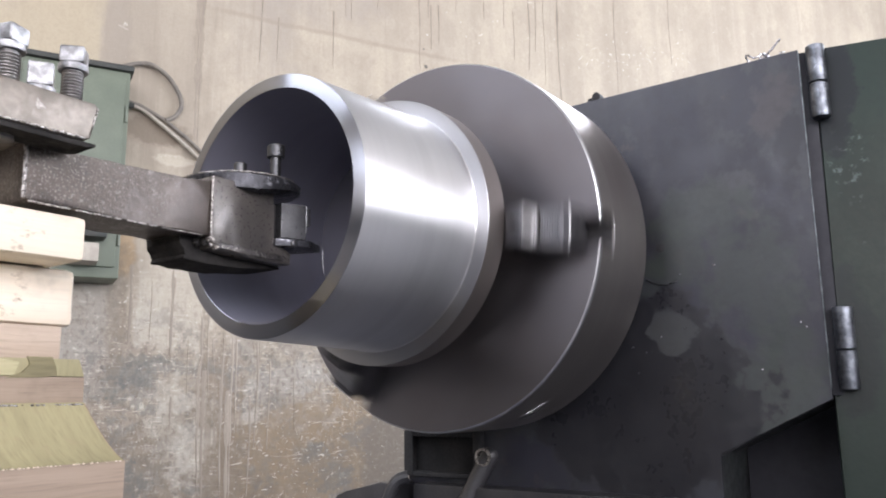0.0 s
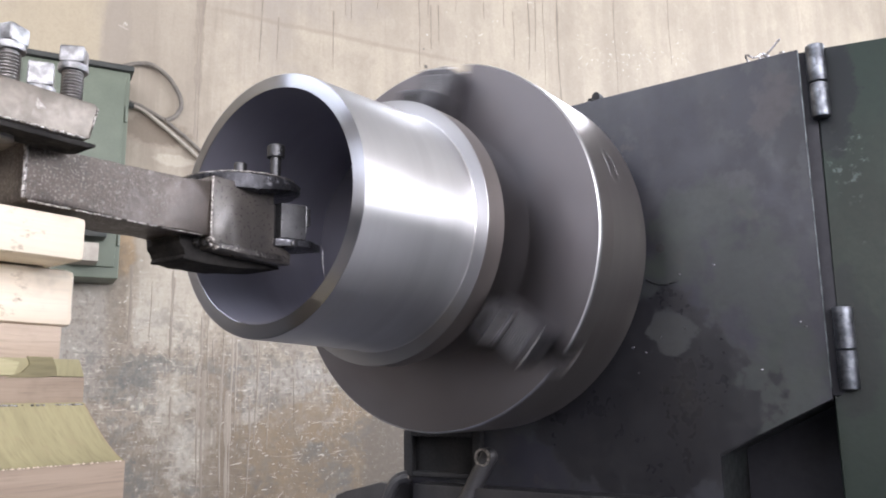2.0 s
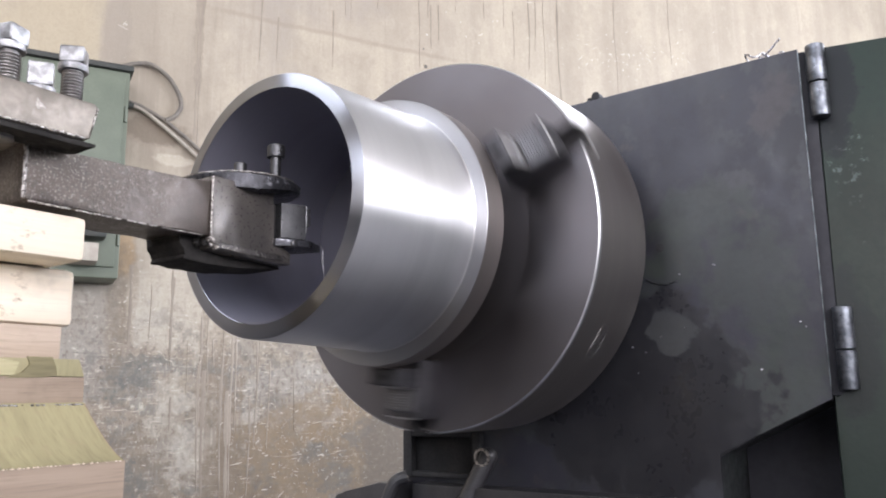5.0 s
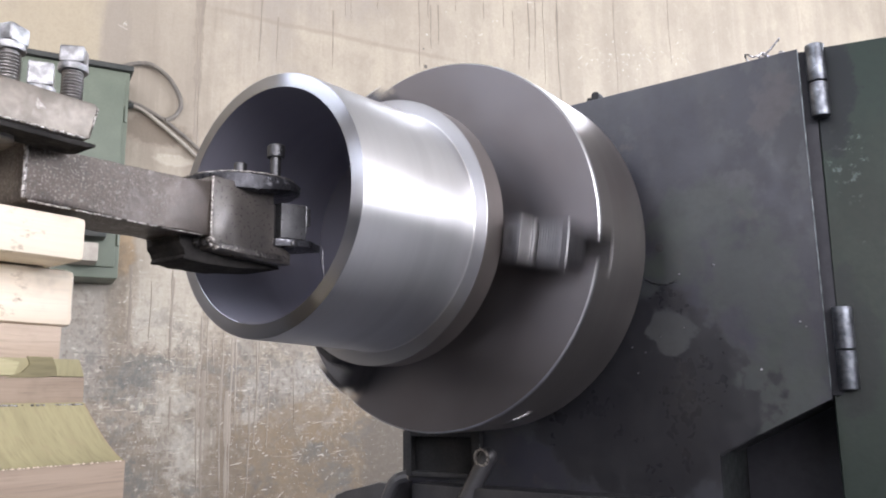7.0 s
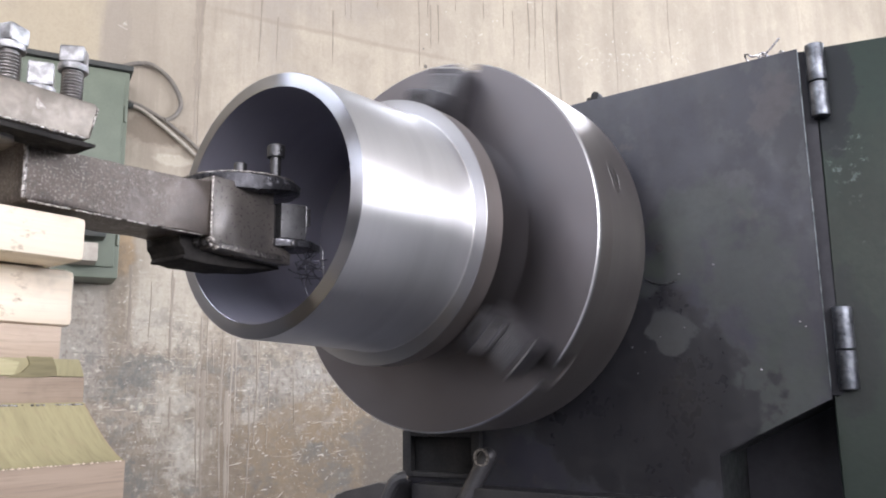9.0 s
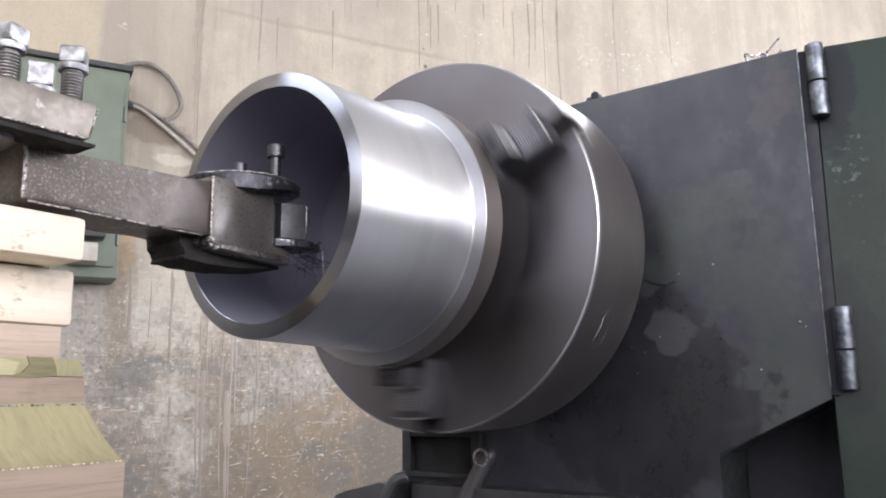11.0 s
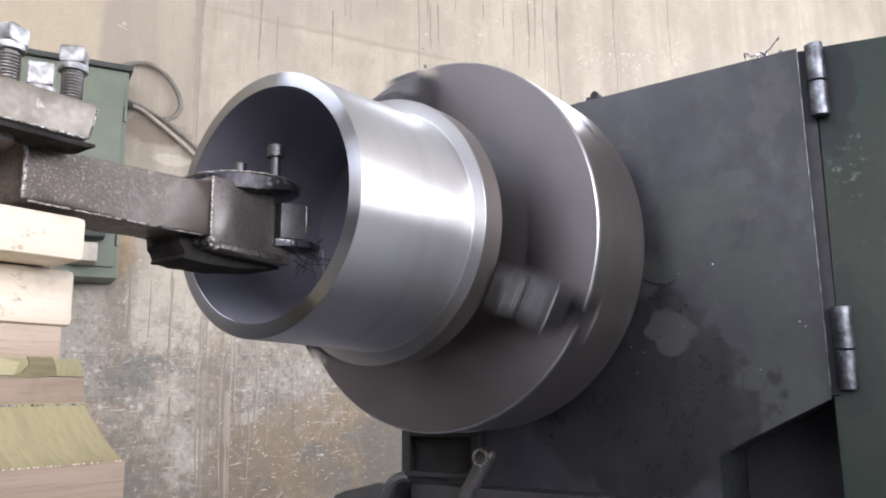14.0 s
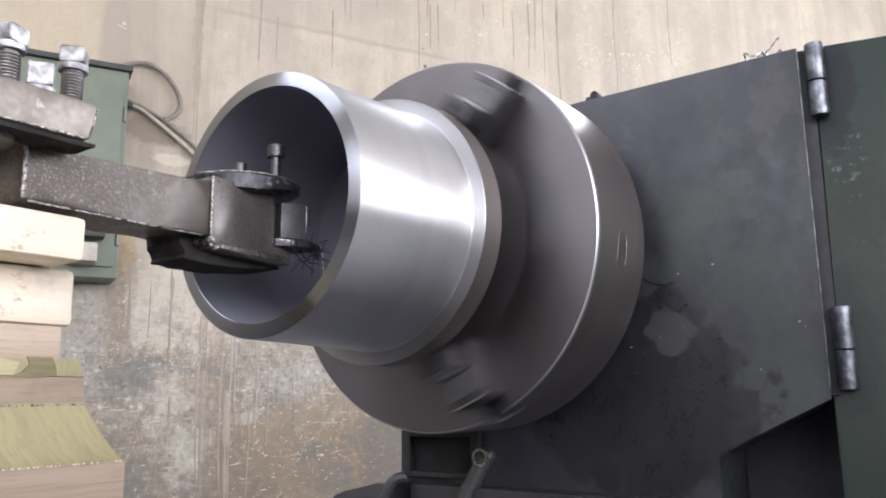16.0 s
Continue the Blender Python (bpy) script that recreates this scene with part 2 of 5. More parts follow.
    for tone, strength, ragged, size, places in (
            ((0.215, 0.155, 0.092), 0.60, 0.6, 16, (((1.048, 0.863), (0.156, 0.104)), ((0.933, 0.778), (0.104, 0.130)), ((1.180, 0.951), (0.104, 0.078)), ((0.352, 1.528), (0.057, 0.052)), ((1.112, 0.659), (0.156, 0.078)))),
            ((0.450, 0.412, 0.345), 0.50, 0.6, 20, (((0.838, 0.909), (0.088, 0.023)), ((0.553, 1.005), (0.073, 0.078)), ((0.626, 0.792), (0.078, 0.117)), ((1.038, 1.325), (0.130, 0.057)), ((0.460, 1.304), (0.057, 0.104)))),
            ((0.105, 0.104, 0.094), 0.72, 0.8, 30, (((0.391, 1.086), (0.068, 0.042)), ((0.444, 1.132), (0.094, 0.023)), ((0.351, 1.027), (0.042, 0.057)), ((0.472, 1.073), (0.052, 0.031)), ((0.361, 0.733), (0.068, 0.042)), ((0.445, 0.678), (0.052, 0.047)), ((1.222, 0.663), (0.088, 0.052)), ((1.146, 0.769), (0.057, 0.036)))),
            ((0.165, 0.128, 0.090), 0.62, 0.25, 26, (((0.764, 0.872), (0.013, 0.286)), ((0.796, 0.784), (0.016, 0.234)), ((0.726, 1.003), (0.010, 0.156)), ((0.671, 1.112), (0.016, 0.286)), ((0.825, 0.957), (0.008, 0.182)), ((0.345, 1.300), (0.036, 0.247)), ((0.748, 0.98), (0.018, 0.33)), ((0.70, 0.86), (0.012, 0.26)), ((0.780, 0.70), (0.022, 0.20))))):
        for centre, radii in places:
            mask = math2(tree, "MULTIPLY", blot(tree, centre, radii, ragged, size, edge=(1.2, 0.75)), ramp(tree, speckle, 0.36, 0.58, (0.25, 1.0)))
            colour = stained(tree, colour, mask, strength, tone)
    # The lathe's shading on the wall beside the headstock, painted as a patch.
    colour = stained(tree, colour, blot(tree, (1.506, 0.753), (0.16, 0.34), 0.25, 14, edge=(1.05, 0.85)), 0.6, (0.125, 0.104, 0.080))
    bare = math2(tree, "MULTIPLY", low, ramp(tree, grain(tree, 24, (1, 1, 1.6), 8, 0.75, 21.0), 0.62, 0.68))
    colour = stained(tree, colour, bare, 0.6, (0.560, 0.505, 0.409))
    colour = mixed(tree, ramp(tree, fine, 0.35, 0.75, (0, 0.25)), colour, (0.270, 0.228, 0.177))
    tree.links.new(colour, bsdf.inputs["Base Color"])
    tree.links.new(ramp(tree, fine, 0.3, 0.7, (0.5, 0.75)), bsdf.inputs["Roughness"])
    bumped(tree, bsdf, math2(tree, "ADD", math2(tree, "ADD", fine, cloud), bare), 0.25, 0.004)
    return mat


def added_dado_plaster():
    """Dusty plaster above a dark band, added out of view to darken the chuck's reflections."""
    mat = bpy.data.materials.new("dusty_plaster_over_added_dado")
    mat.use_nodes = True
    tree = mat.node_tree
    bsdf = tree.nodes["Principled BSDF"]
    cloud, fine = grain(tree, 2, (1, 1, 1), 5), grain(tree, 90, (1, 1, 1), 4, 0.6, 3.0)
    plaster = mixed(tree, ramp(tree, cloud, 0.35, 0.65), (0.42, 0.39, 0.34), (0.34, 0.31, 0.27))
    paint = mixed(tree, ramp(tree, cloud, 0.35, 0.65), (0.055, 0.058, 0.055), (0.040, 0.041, 0.042))
    line = math2(tree, "ADD", place_axis(tree, 2), ramp(tree, fine, 0.2, 0.8, (-0.01, 0.01)))
    tree.links.new(mixed(tree, ramp(tree, line, 1.79, 1.81), paint, plaster), bsdf.inputs["Base Color"])
    tree.links.new(ramp(tree, fine, 0.3, 0.7, (0.5, 0.75)), bsdf.inputs["Roughness"])
    bumped(tree, bsdf, math2(tree, "ADD", fine, cloud), 0.15, 0.003)
    return mat


def cover_paint():
    """Dark machine paint with an oil stain round a rubbed patch."""
    mat = bpy.data.materials.new("oil_stained_machine_paint")
    mat.use_nodes = True
    tree = mat.node_tree
    bsdf = tree.nodes["Principled BSDF"]
    broad, small = grain(tree, 9, (1, 1, 0.6), 6, 0.6), grain(tree, 90, (1, 1, 1), 4, 0.6, 3.0)
    runs = grain(tree, 26, (1, 1, 0.12), 5, 0.6, 5.0)
    colour = mixed(tree, ramp(tree, broad, 0.38, 0.64), (0.0218, 0.0219, 0.0318), (0.0298, 0.0310, 0.0375))
    colour = mixed(tree, ramp(tree, runs, 0.5, 0.7, (0, 0.5)), colour, (0.0358, 0.0336, 0.0393))
    colour = stained(tree, colour, ramp(tree, grain(tree, 17, (1, 1, 0.8), 6, 0.65, 9.0), 0.54, 0.62), 0.6, (0.0417, 0.0439, 0.0471))
    colour = stained(tree, colour, ramp(tree, grain(tree, 30, (1, 1, 1), 6, 0.65, 15.0), 0.60, 0.70), 0.4, (0.0616, 0.0468, 0.0441))
    yz = dict(axes=(1, 2))
    for centre, radii, tone in (((-0.323, 0.130), (0.022, 0.030), (0.0497, 0.0432, 0.0461)), ((-0.335, 0.088), (0.012, 0.035), (0.0157, 0.0159, 0.0210)), ((-0.262, 0.052), (0.040, 0.016), (0.0497, 0.0505, 0.0548)),
                                ((-0.200, 0.012), (0.026, 0.034), (0.0169, 0.0169, 0.0221)), ((-0.235, 0.085), (0.060, 0.030), (0.0179, 0.0177, 0.0260)), ((-0.300, 0.000), (0.034, 0.022), (0.0157, 0.0159, 0.0221)),
                                ((-0.175, -0.155), (0.024, 0.010), (0.0398, 0.0404, 0.0480)), ((-0.130, 0.060), (0.040, 0.060), (0.0200, 0.0197, 0.0268))):
        colour = stained(tree, colour, blot(tree, centre, radii, 0.55, 42, edge=(1.2, 0.7), **yz), 0.7, tone)
    for centre, radii in (((-0.290, -0.055), (0.050, 0.060)), ((-0.240, 0.030), (0.060, 0.035)), ((-0.315, -0.120), (0.030, 0.040)), ((-0.215, -0.020), (0.030, 0.030)), ((-0.300, -0.170), (0.060, 0.045)), ((-0.150, -0.030), (0.035, 0.045))):
        colour = stained(tree, colour, blot(tree, centre, radii, 0.6, 34, edge=(1.25, 0.6), **yz), 0.55, (0.0324, 0.0401, 0.0329))
    oil = blot(tree, (-0.165, -0.185), (0.130, 0.098), 0.36, 24, edge=(1.02, 0.92), **yz)
    oil2 = blot(tree, (-0.197, -0.095), (0.046, 0.044), 0.28, 45, edge=(1.03, 0.93), **yz)
    drop = blot(tree, (-0.199, -0.098), (0.027, 0.027), 0.35, 40, edge=(1.05, 0.85), **yz)
    oil = math2(tree, "MAXIMUM", oil, oil2)
    colour = stained(tree, colour, blot(tree, (-0.165, -0.185), (0.138, 0.105), 0.36, 24, edge=(1.02, 0.92), **yz), 0.35, (0.0330, 0.0340, 0.0330))
    oil = math2(tree, "MULTIPLY", oil, ramp(tree, drop, 0, 1, (1, 0)))
    colour = stained(tree, colour, oil, 0.90, (0.0155, 0.0155, 0.0185))
    colour = stained(tree, colour, drop, 0.6, (0.0516, 0.0552, 0.0538))
    colour = mixed(tree, ramp(tree, small, 0.4, 0.75, (0, 0.3)), colour, (0.0248, 0.0235, 0.0260))
    tree.links.new(colour, bsdf.inputs["Base Color"])
    tree.links.new(math2(tree, "SUBTRACT", math2(tree, "ADD", ramp(tree, small, 0.3, 0.7, (0.32, 0.42)), ramp(tree, grain(tree, 14, (1, 1, 0.7), 6, 0.65, 27.0), 0.4, 0.6, (0.0, 0.14))), math2(tree, "MULTIPLY", oil, 0.09)), bsdf.inputs["Roughness"])
    bumped(tree, bsdf, math2(tree, "ADD", small, broad), 0.12, 0.002)
    return mat


def panel_paint():
    """Green machine paint, oil-black along its hinges; dimmer light low down is painted in."""
    mat = bpy.data.materials.new("worn_green_panel_paint")
    mat.use_nodes = True
    tree = mat.node_tree
    bsdf = tree.nodes["Principled BSDF"]
    bsdf.inputs["Specular IOR Level"].default_value = 0.35
    broad, small = grain(tree, 7, (1, 1, 0.7), 6, 0.6), grain(tree, 120, (1, 1, 1), 4, 0.6, 3.0)
    colour = mixed(tree, ramp(tree, broad, 0.38, 0.64), (0.0152, 0.0280, 0.0215), (0.0185, 0.0266, 0.0194))
    chips = math2(tree, "MULTIPLY", ramp(tree, grain(tree, 95, (1, 1, 1), 6, 0.65, 9.0), 0.54, 0.64), blot(tree, (-0.036, 0.065), (0.016, 0.05), 0.4, 40, axes=(1, 2)))
    colour = stained(tree, colour, chips, 0.8, (0.16, 0.20, 0.19))
    colour = stained(tree, colour, ramp(tree, grain(tree, 60, (1, 1, 1), 5, 0.65, 4.0), 0.68, 0.74), 0.7, (0.11, 0.14, 0.13))
    oil = blot(tree, (-0.012, 0.145), (0.044, 0.085), 0.3, 30, axes=(1, 2), edge=(1.05, 0.9))
    oil = math2(tree, "MAXIMUM", oil, blot(tree, (-0.016, -0.120), (0.032, 0.070), 0.3, 30, axes=(1, 2), edge=(1.1, 0.8)))
    colour = stained(tree, colour, oil, 0.92, (0.0073, 0.0093, 0.0127))
    # Lower panel painted darker for the weaker light there.
    colour = stained(tree, colour, blot(tree, (-0.10, -0.24), (0.18, 0.28), 0.5, 14, axes=(1, 2), edge=(1.3, 0.6)), 0.6, (0.0090, 0.0129, 0.0087))
    colour = mixed(tree, ramp(tree, small, 0.4, 0.75, (0, 0.3)), colour, (0.0140, 0.0215, 0.0181))
    tree.links.new(colour, bsdf.inputs["Base Color"])
    tree.links.new(ramp(tree, small, 0.3, 0.7, (0.38, 0.55)), bsdf.inputs["Roughness"])
    bumped(tree, bsdf, math2(tree, "ADD", small, broad), 0.12, 0.002)
    return mat


def pitted_steel():
    """Forged steel, pitted and speckled at one end and rubbed smooth at the other."""
    mat = bpy.data.materials.new("pitted_forged_steel")
    mat.use_nodes = True
    tree = mat.node_tree
    bsdf = tree.nodes["Principled BSDF"]
    broad, small = grain(tree, 40, (1, 1, 1), 5), grain(tree, 330, (1, 1, 1), 4, 0.65, 3.0)
    specks = grain(tree, 620, (1, 1, 1), 5, 0.65, 7.0)
    worn = ramp(tree, math2(tree, "ADD", place_axis(tree, 0), ramp(tree, broad, 0.3, 0.7, (-0.035, 0.035))), -0.095, -0.165, (0.12, 1.0))
    colour = mixed(tree, ramp(tree, broad, 0.36, 0.64), (0.108, 0.089, 0.077), (0.080, 0.066, 0.058))
    colour = stained(tree, colour, math2(tree, "MULTIPLY", worn, ramp(tree, specks, 0.53, 0.66)), 0.6, (0.34, 0.31, 0.275))
    colour = stained(tree, colour, math2(tree, "MULTIPLY", worn, ramp(tree, small, 0.46, 0.36)), 0.5, (0.065, 0.065, 0.060))
    tree.links.new(colour, bsdf.inputs["Base Color"])
    bsdf.inputs["Metallic"].default_value = 0.6
    tree.links.new(ramp(tree, small, 0.3, 0.7, (0.28, 0.46)), bsdf.inputs["Roughness"])
    bumped(tree, bsdf, math2(tree, "ADD", math2(tree, "MULTIPLY", small, worn), math2(tree, "MULTIPLY", broad, 0.15)), 0.5, 0.0013)
    return mat


def sawn_wood(name, a, b, scale=1.0, run=(0.05, 1, 1), grime=0.0):
    mat = bpy.data.materials.new(name)
    mat.use_nodes = True
    tree = mat.node_tree
    bsdf = tree.nodes["Principled BSDF"]
    rings = grain(tree, 60 * scale, run, 5, 0.6)
    fibre = grain(tree, 500 * scale, run, 3, 0.6, 2.0)
    blot = grain(tree, 16, (1, 1, 1), 5, 0.6, 6.0)
    colour = mixed(tree, ramp(tree, rings, 0.38, 0.62), a, b)
    colour = mixed(tree, ramp(tree, fibre, 0.45, 0.75, (0, 0.5 - 0.4 * grime)), colour, tuple(c * 0.6 for c in b))
    if grime:
        spots = math2(tree, "MULTIPLY", ramp(tree, grain(tree, 130, (0.6, 1, 1), 5, 0.7, 3.3), 0.54, 0.68), ramp(tree, grain(tree, 26, (1, 1, 1), 4, 0.6, 8.1), 0.44, 0.62))
        colour = stained(tree, colour, spots, grime, (0.36, 0.27, 0.18))
    colour = mixed(tree, ramp(tree, blot, 0.56, 0.72, (0, 0.5)), colour, tuple(c * 0.5 for c in b))
    tree.links.new(colour, bsdf.inputs["Base Color"])
    bsdf.inputs["Roughness"].default_value = 0.7
    bumped(tree, bsdf, math2(tree, "ADD", fibre, rings), 0.3, 0.0008)
    return mat


STEEL = turned_steel("bright_turned_steel", (0.715, 0.71, 0.712), 0.385, 0.8, 0.012)
# Same tube steel; how light falls on these end faces is in the colour.
FACE_STEEL = turned_steel("dimmed_faced_steel", (0.29, 0.295, 0.32), 0.32, 0.93, 0.02)
SHOULDER = turned_steel("dimmed_shoulder_steel", (0.40, 0.40, 0.415), 0.38, 0.6, 0.02)
# Tube steel darkened for the shade inside the bore, most at its bottom.
BORE_END = turned_steel("shaded_bore_bottom", (0.165, 0.163, 0.195), 0.62, 0.0, 0.02, metal=0.35)
BORE_STEEL = turned_steel("shaded_bore_steel", (0.30, 0.296, 0.350), 0.55, 0.0, 0.03, metal=0.6)
SKIN_STEEL = turned_steel("brown_forged_skin", (0.36, 0.325, 0.305), 0.44, 0.2, 0.05, (0.26, 0.225, 0.20))
CHUCK_FACE = turned_steel("dark_oiled_chuck_face", (0.205, 0.195, 0.207), 0.43, 0.30, 0.02, (0.128, 0.113, 0.114))
CHUCK_RIM = turned_steel("worn_chuck_rim", (0.385, 0.358, 0.342), 0.40, 0.15, 0.03, (0.27, 0.23, 0.203))
CHUCK_EDGE = turned_steel("polished_chuck_edge", (0.58, 0.58, 0.59), 0.36, 0.2, 0.02)
GRIP_STEEL = material("dull_oily_grip_steel", (0.13, 0.128, 0.136), (0.085, 0.084, 0.09), 40, rough=(0.52, 0.66), metal=1.0, bump=0.06)
SERRATED = material("bright_serrated_steel", (0.27, 0.268, 0.28), (0.18, 0.178, 0.19), 40, rough=(0.52, 0.66), metal=1.0, bump=0.06)
# Lit copy of the jaw steel for the side that reflects the window.
JAW_TOP_LIT = material("lit_jaw_top", (0.62, 0.605, 0.60), (0.48, 0.47, 0.47), 60, rough=(0.36, 0.5), metal=1.0, bump=0.06)
JAW_STEEL = material("ground_jaw_steel", (0.135, 0.131, 0.138), (0.095, 0.092, 0.098), 40, rough=(0.52, 0.66), metal=1.0, bump=0.06)
# Slot lining darker than the chuck: shade in the slot is painted.
SLOT = material("shaded_slot_iron", (0.060, 0.056, 0.058), (0.035, 0.033, 0.034), 60, rough=(0.4, 0.6), bump=0.2)
# Near-black that paints the shade in recesses, holes and the bit's gap.
BLACK_GAP = material("recess_shade_black", (0.019, 0.019, 0.020), (0.028, 0.027, 0.027), 30, rough=(0.6, 0.8), bump=0.1, gloss=0.15)
# Black of the gusset's scale; also paints shade under the clamp plate.
ROUGH_BLACK = material("black_scale_and_shade", (0.028, 0.0262, 0.0255), (0.042, 0.039, 0.037), 60, rough=(0.7, 0.9), bump=0.5, bump_size=0.002, fine=260, gloss=0.05)
NOSE = material("oily_black_nose_steel", (0.055, 0.055, 0.062), (0.03, 0.03, 0.034), 60, rough=(0.22, 0.42), metal=0.6, bump=0.5, bump_size=0.0016, fine=220,
                wear=(0.36, 0.36, 0.39), wear_at=(0.59, 0.68), wear_scale=75, wear_metal=0.9)
BURR = material("bright_ragged_burr", (0.52, 0.49, 0.46), (0.18, 0.165, 0.155), 320, 0.42, 0.58, rough=(0.22, 0.4), metal=0.9, bump=0.7, bump_size=0.0012, fine=600)
FORGED = pitted_steel()
HEAD_STEEL = material("oily_tool_head_steel", (0.200, 0.180, 0.165), (0.125, 0.116, 0.110), 28, rough=(0.24, 0.40), metal=0.65, bump=0.16,
                      bump_size=0.001, fine=350, wear=(0.35, 0.33, 0.31), wear_at=(0.70, 0.80), wear_scale=120, wear_metal=0.9)
LIP = material("speckled_weld_steel", (0.13, 0.12, 0.115), (0.07, 0.065, 0.063), 60, rough=(0.24, 0.4), metal=0.7, bump=0.6, bump_size=0.0012, fine=420, wear=(0.45, 0.42, 0.39),
               wear_at=(0.56, 0.64), wear_scale=330, wear_metal=0.9)
BLACK_OXIDE = material("black_oxide_screw", (0.055, 0.055, 0.058), (0.09, 0.09, 0.092), 60, rough=(0.25, 0.4), metal=0.7, bump=0.1)
PLATE_STEEL = material("scuffed_clamp_steel", (0.315, 0.277, 0.236), (0.175, 0.153, 0.130), 30, rough=(0.38, 0.55), metal=0.6, bump=0.45,
                       bump_size=0.001, fine=240, wear=(0.58, 0.54, 0.50), wear_at=(0.57, 0.7), wear_scale=50, wear_metal=0.8)
ZINC = material("bright_worn_bolt_steel", (0.43, 0.43, 0.44), (0.16, 0.158, 0.16), 110, rough=(0.34, 0.56), metal=1.0, bump=0.25, bump_size=0.0012)
THREAD = material("dull_thread_steel", (0.30, 0.29, 0.28), (0.20, 0.19, 0.185), 80, rough=(0.3, 0.5), metal=0.9, bump=0.1)
HEADSTOCK = material("oily_dark_green_machine_paint", (0.032, 0.036, 0.036), (0.020, 0.021, 0.024), 7, 0.4, 0.62, rough=(0.32, 0.5),
                     bump=0.15, bump_size=0.002, fine=90, wear=(0.05, 0.062, 0.058), wear_at=(0.56, 0.70), wear_scale=11)
PANEL = panel_paint()
COVER = cover_paint()
# Black for oil at the hinges and for shade in gaps and openings.
OIL_AND_SHADE = material("oil_and_gap_shade_black", (0.036, 0.036, 0.042), (0.025, 0.025, 0.031), 12, rough=(0.45, 0.65), gloss=0.25, bump=0.2, bump_size=0.002, fine=90)
BARREL = material("oily_worn_barrel_steel", (0.24, 0.255, 0.285), (0.06, 0.065, 0.075), 55, rough=(0.26, 0.42), metal=0.9, bump=0.35, bump_size=0.001)
HINGE = material("bare_worn_hinge_steel", (0.32, 0.345, 0.365), (0.10, 0.115, 0.12), 60, rough=(0.3, 0.5), metal=0.85, bump=0.4, bump_size=0.001)
CAST = material("black_oily_casting", (0.031, 0.031, 0.033), (0.047, 0.046, 0.047), 25, rough=(0.5, 0.7), gloss=0.15, bump=0.3, bump_size=0.002)
GUARD = material("glossy_oiled_black_iron", (0.024, 0.024, 0.027), (0.040, 0.039, 0.042), 25, rough=(0.28, 0.45), gloss=0.5, bump=0.3, bump_size=0.002)
# Unseen bed iron, made bright to throw light on the tube's underside.
BED_IRON = material("brightened_bed_iron", (0.225, 0.23, 0.27), (0.14, 0.148, 0.175), 40, rough=(0.35, 0.55), metal=0.4, bump=0.3, bump_size=0.002, wear=(0.30, 0.30, 0.32), wear_at=(0.57, 0.66), wear_scale=180, wear_metal=0.9)
CABINET = material("green_cabinet_paint", (0.150, 0.172, 0.128), (0.122, 0.142, 0.106), 8, rough=(0.4, 0.55), bump=0.08)
CABINET_LID = material("dark_cabinet_lid", (0.030, 0.034, 0.030), (0.045, 0.045, 0.04), 12, rough=(0.5, 0.7), bump=0.1)
CABLE = material("dusty_grey_cable", (0.20, 0.175, 0.145), (0.13, 0.115, 0.10), 30, rough=(0.5, 0.7), bump=0.2)
CABLE_PALE = material("pale_conduit", (0.42, 0.38, 0.32), (0.33, 0.29, 0.245), 30, rough=(0.5, 0.7), bump=0.2)
DRIP = material("dark_oil_drip", (0.235, 0.195, 0.150), (0.315, 0.265, 0.21), 12, rough=(0.4, 0.6), bump=0.1, stretch=(1, 1, 0.1))
FLECK = material("bare_plaster_fleck", (0.60, 0.55, 0.47), (0.40, 0.355, 0.295), 40, rough=(0.6, 0.8), bump=0.2)
CHIP = material("blued_chip_steel", (0.10, 0.10, 0.12), (0.045, 0.045, 0.055), 90, rough=(0.25, 0.45), metal=0.8, bump=0.1)
SWARF = material("steel_swarf", (0.55, 0.54, 0.56), (0.22, 0.21, 0.24), 200, rough=(0.2, 0.4), metal=1.0, bump=0.2)
WALL = wall_paint()
# Unseen walls; their dark lower band is added to shape reflections.
PLAIN_WALL = added_dado_plaster()
CEILING = material("grey_roof_boards", (0.30, 0.29, 0.27), (0.24, 0.23, 0.215), 3, rough=(0.6, 0.8), bump=0.15)
FLOOR = material("oily_concrete", (0.165, 0.163, 0.172), (0.115, 0.113, 0.12), 3, rough=(0.4, 0.7), bump=0.25, bump_size=0.003, fine=60)
WOOD_PALE = sawn_wood("pale_pine", (0.88, 0.785, 0.645), (0.83, 0.715, 0.57), grime=0.8)
WOOD_GREY = sawn_wood("weathered_pine", (0.60, 0.49, 0.39), (0.49, 0.39, 0.305))
WOOD_BROWN = sawn_wood("brown_hardwood", (0.35, 0.270, 0.205), (0.28, 0.213, 0.160))
OLIVE = sawn_wood("olive_painted_wood", (0.395, 0.355, 0.205), (0.325, 0.292, 0.168), 1.0, (1, 0.10, 0.16), grime=0.35)

OLIVE_PALE = sawn_wood("rubbed_olive_paint", (0.50, 0.455, 0.28), (0.42, 0.38, 0.22), 1.0, (0.1, 1, 1), grime=0.3)
OLIVE_DARK = sawn_wood("oiled_olive_paint", (0.25, 0.22, 0.12), (0.19, 0.165, 0.09), 1.0, (0.1, 1, 1))


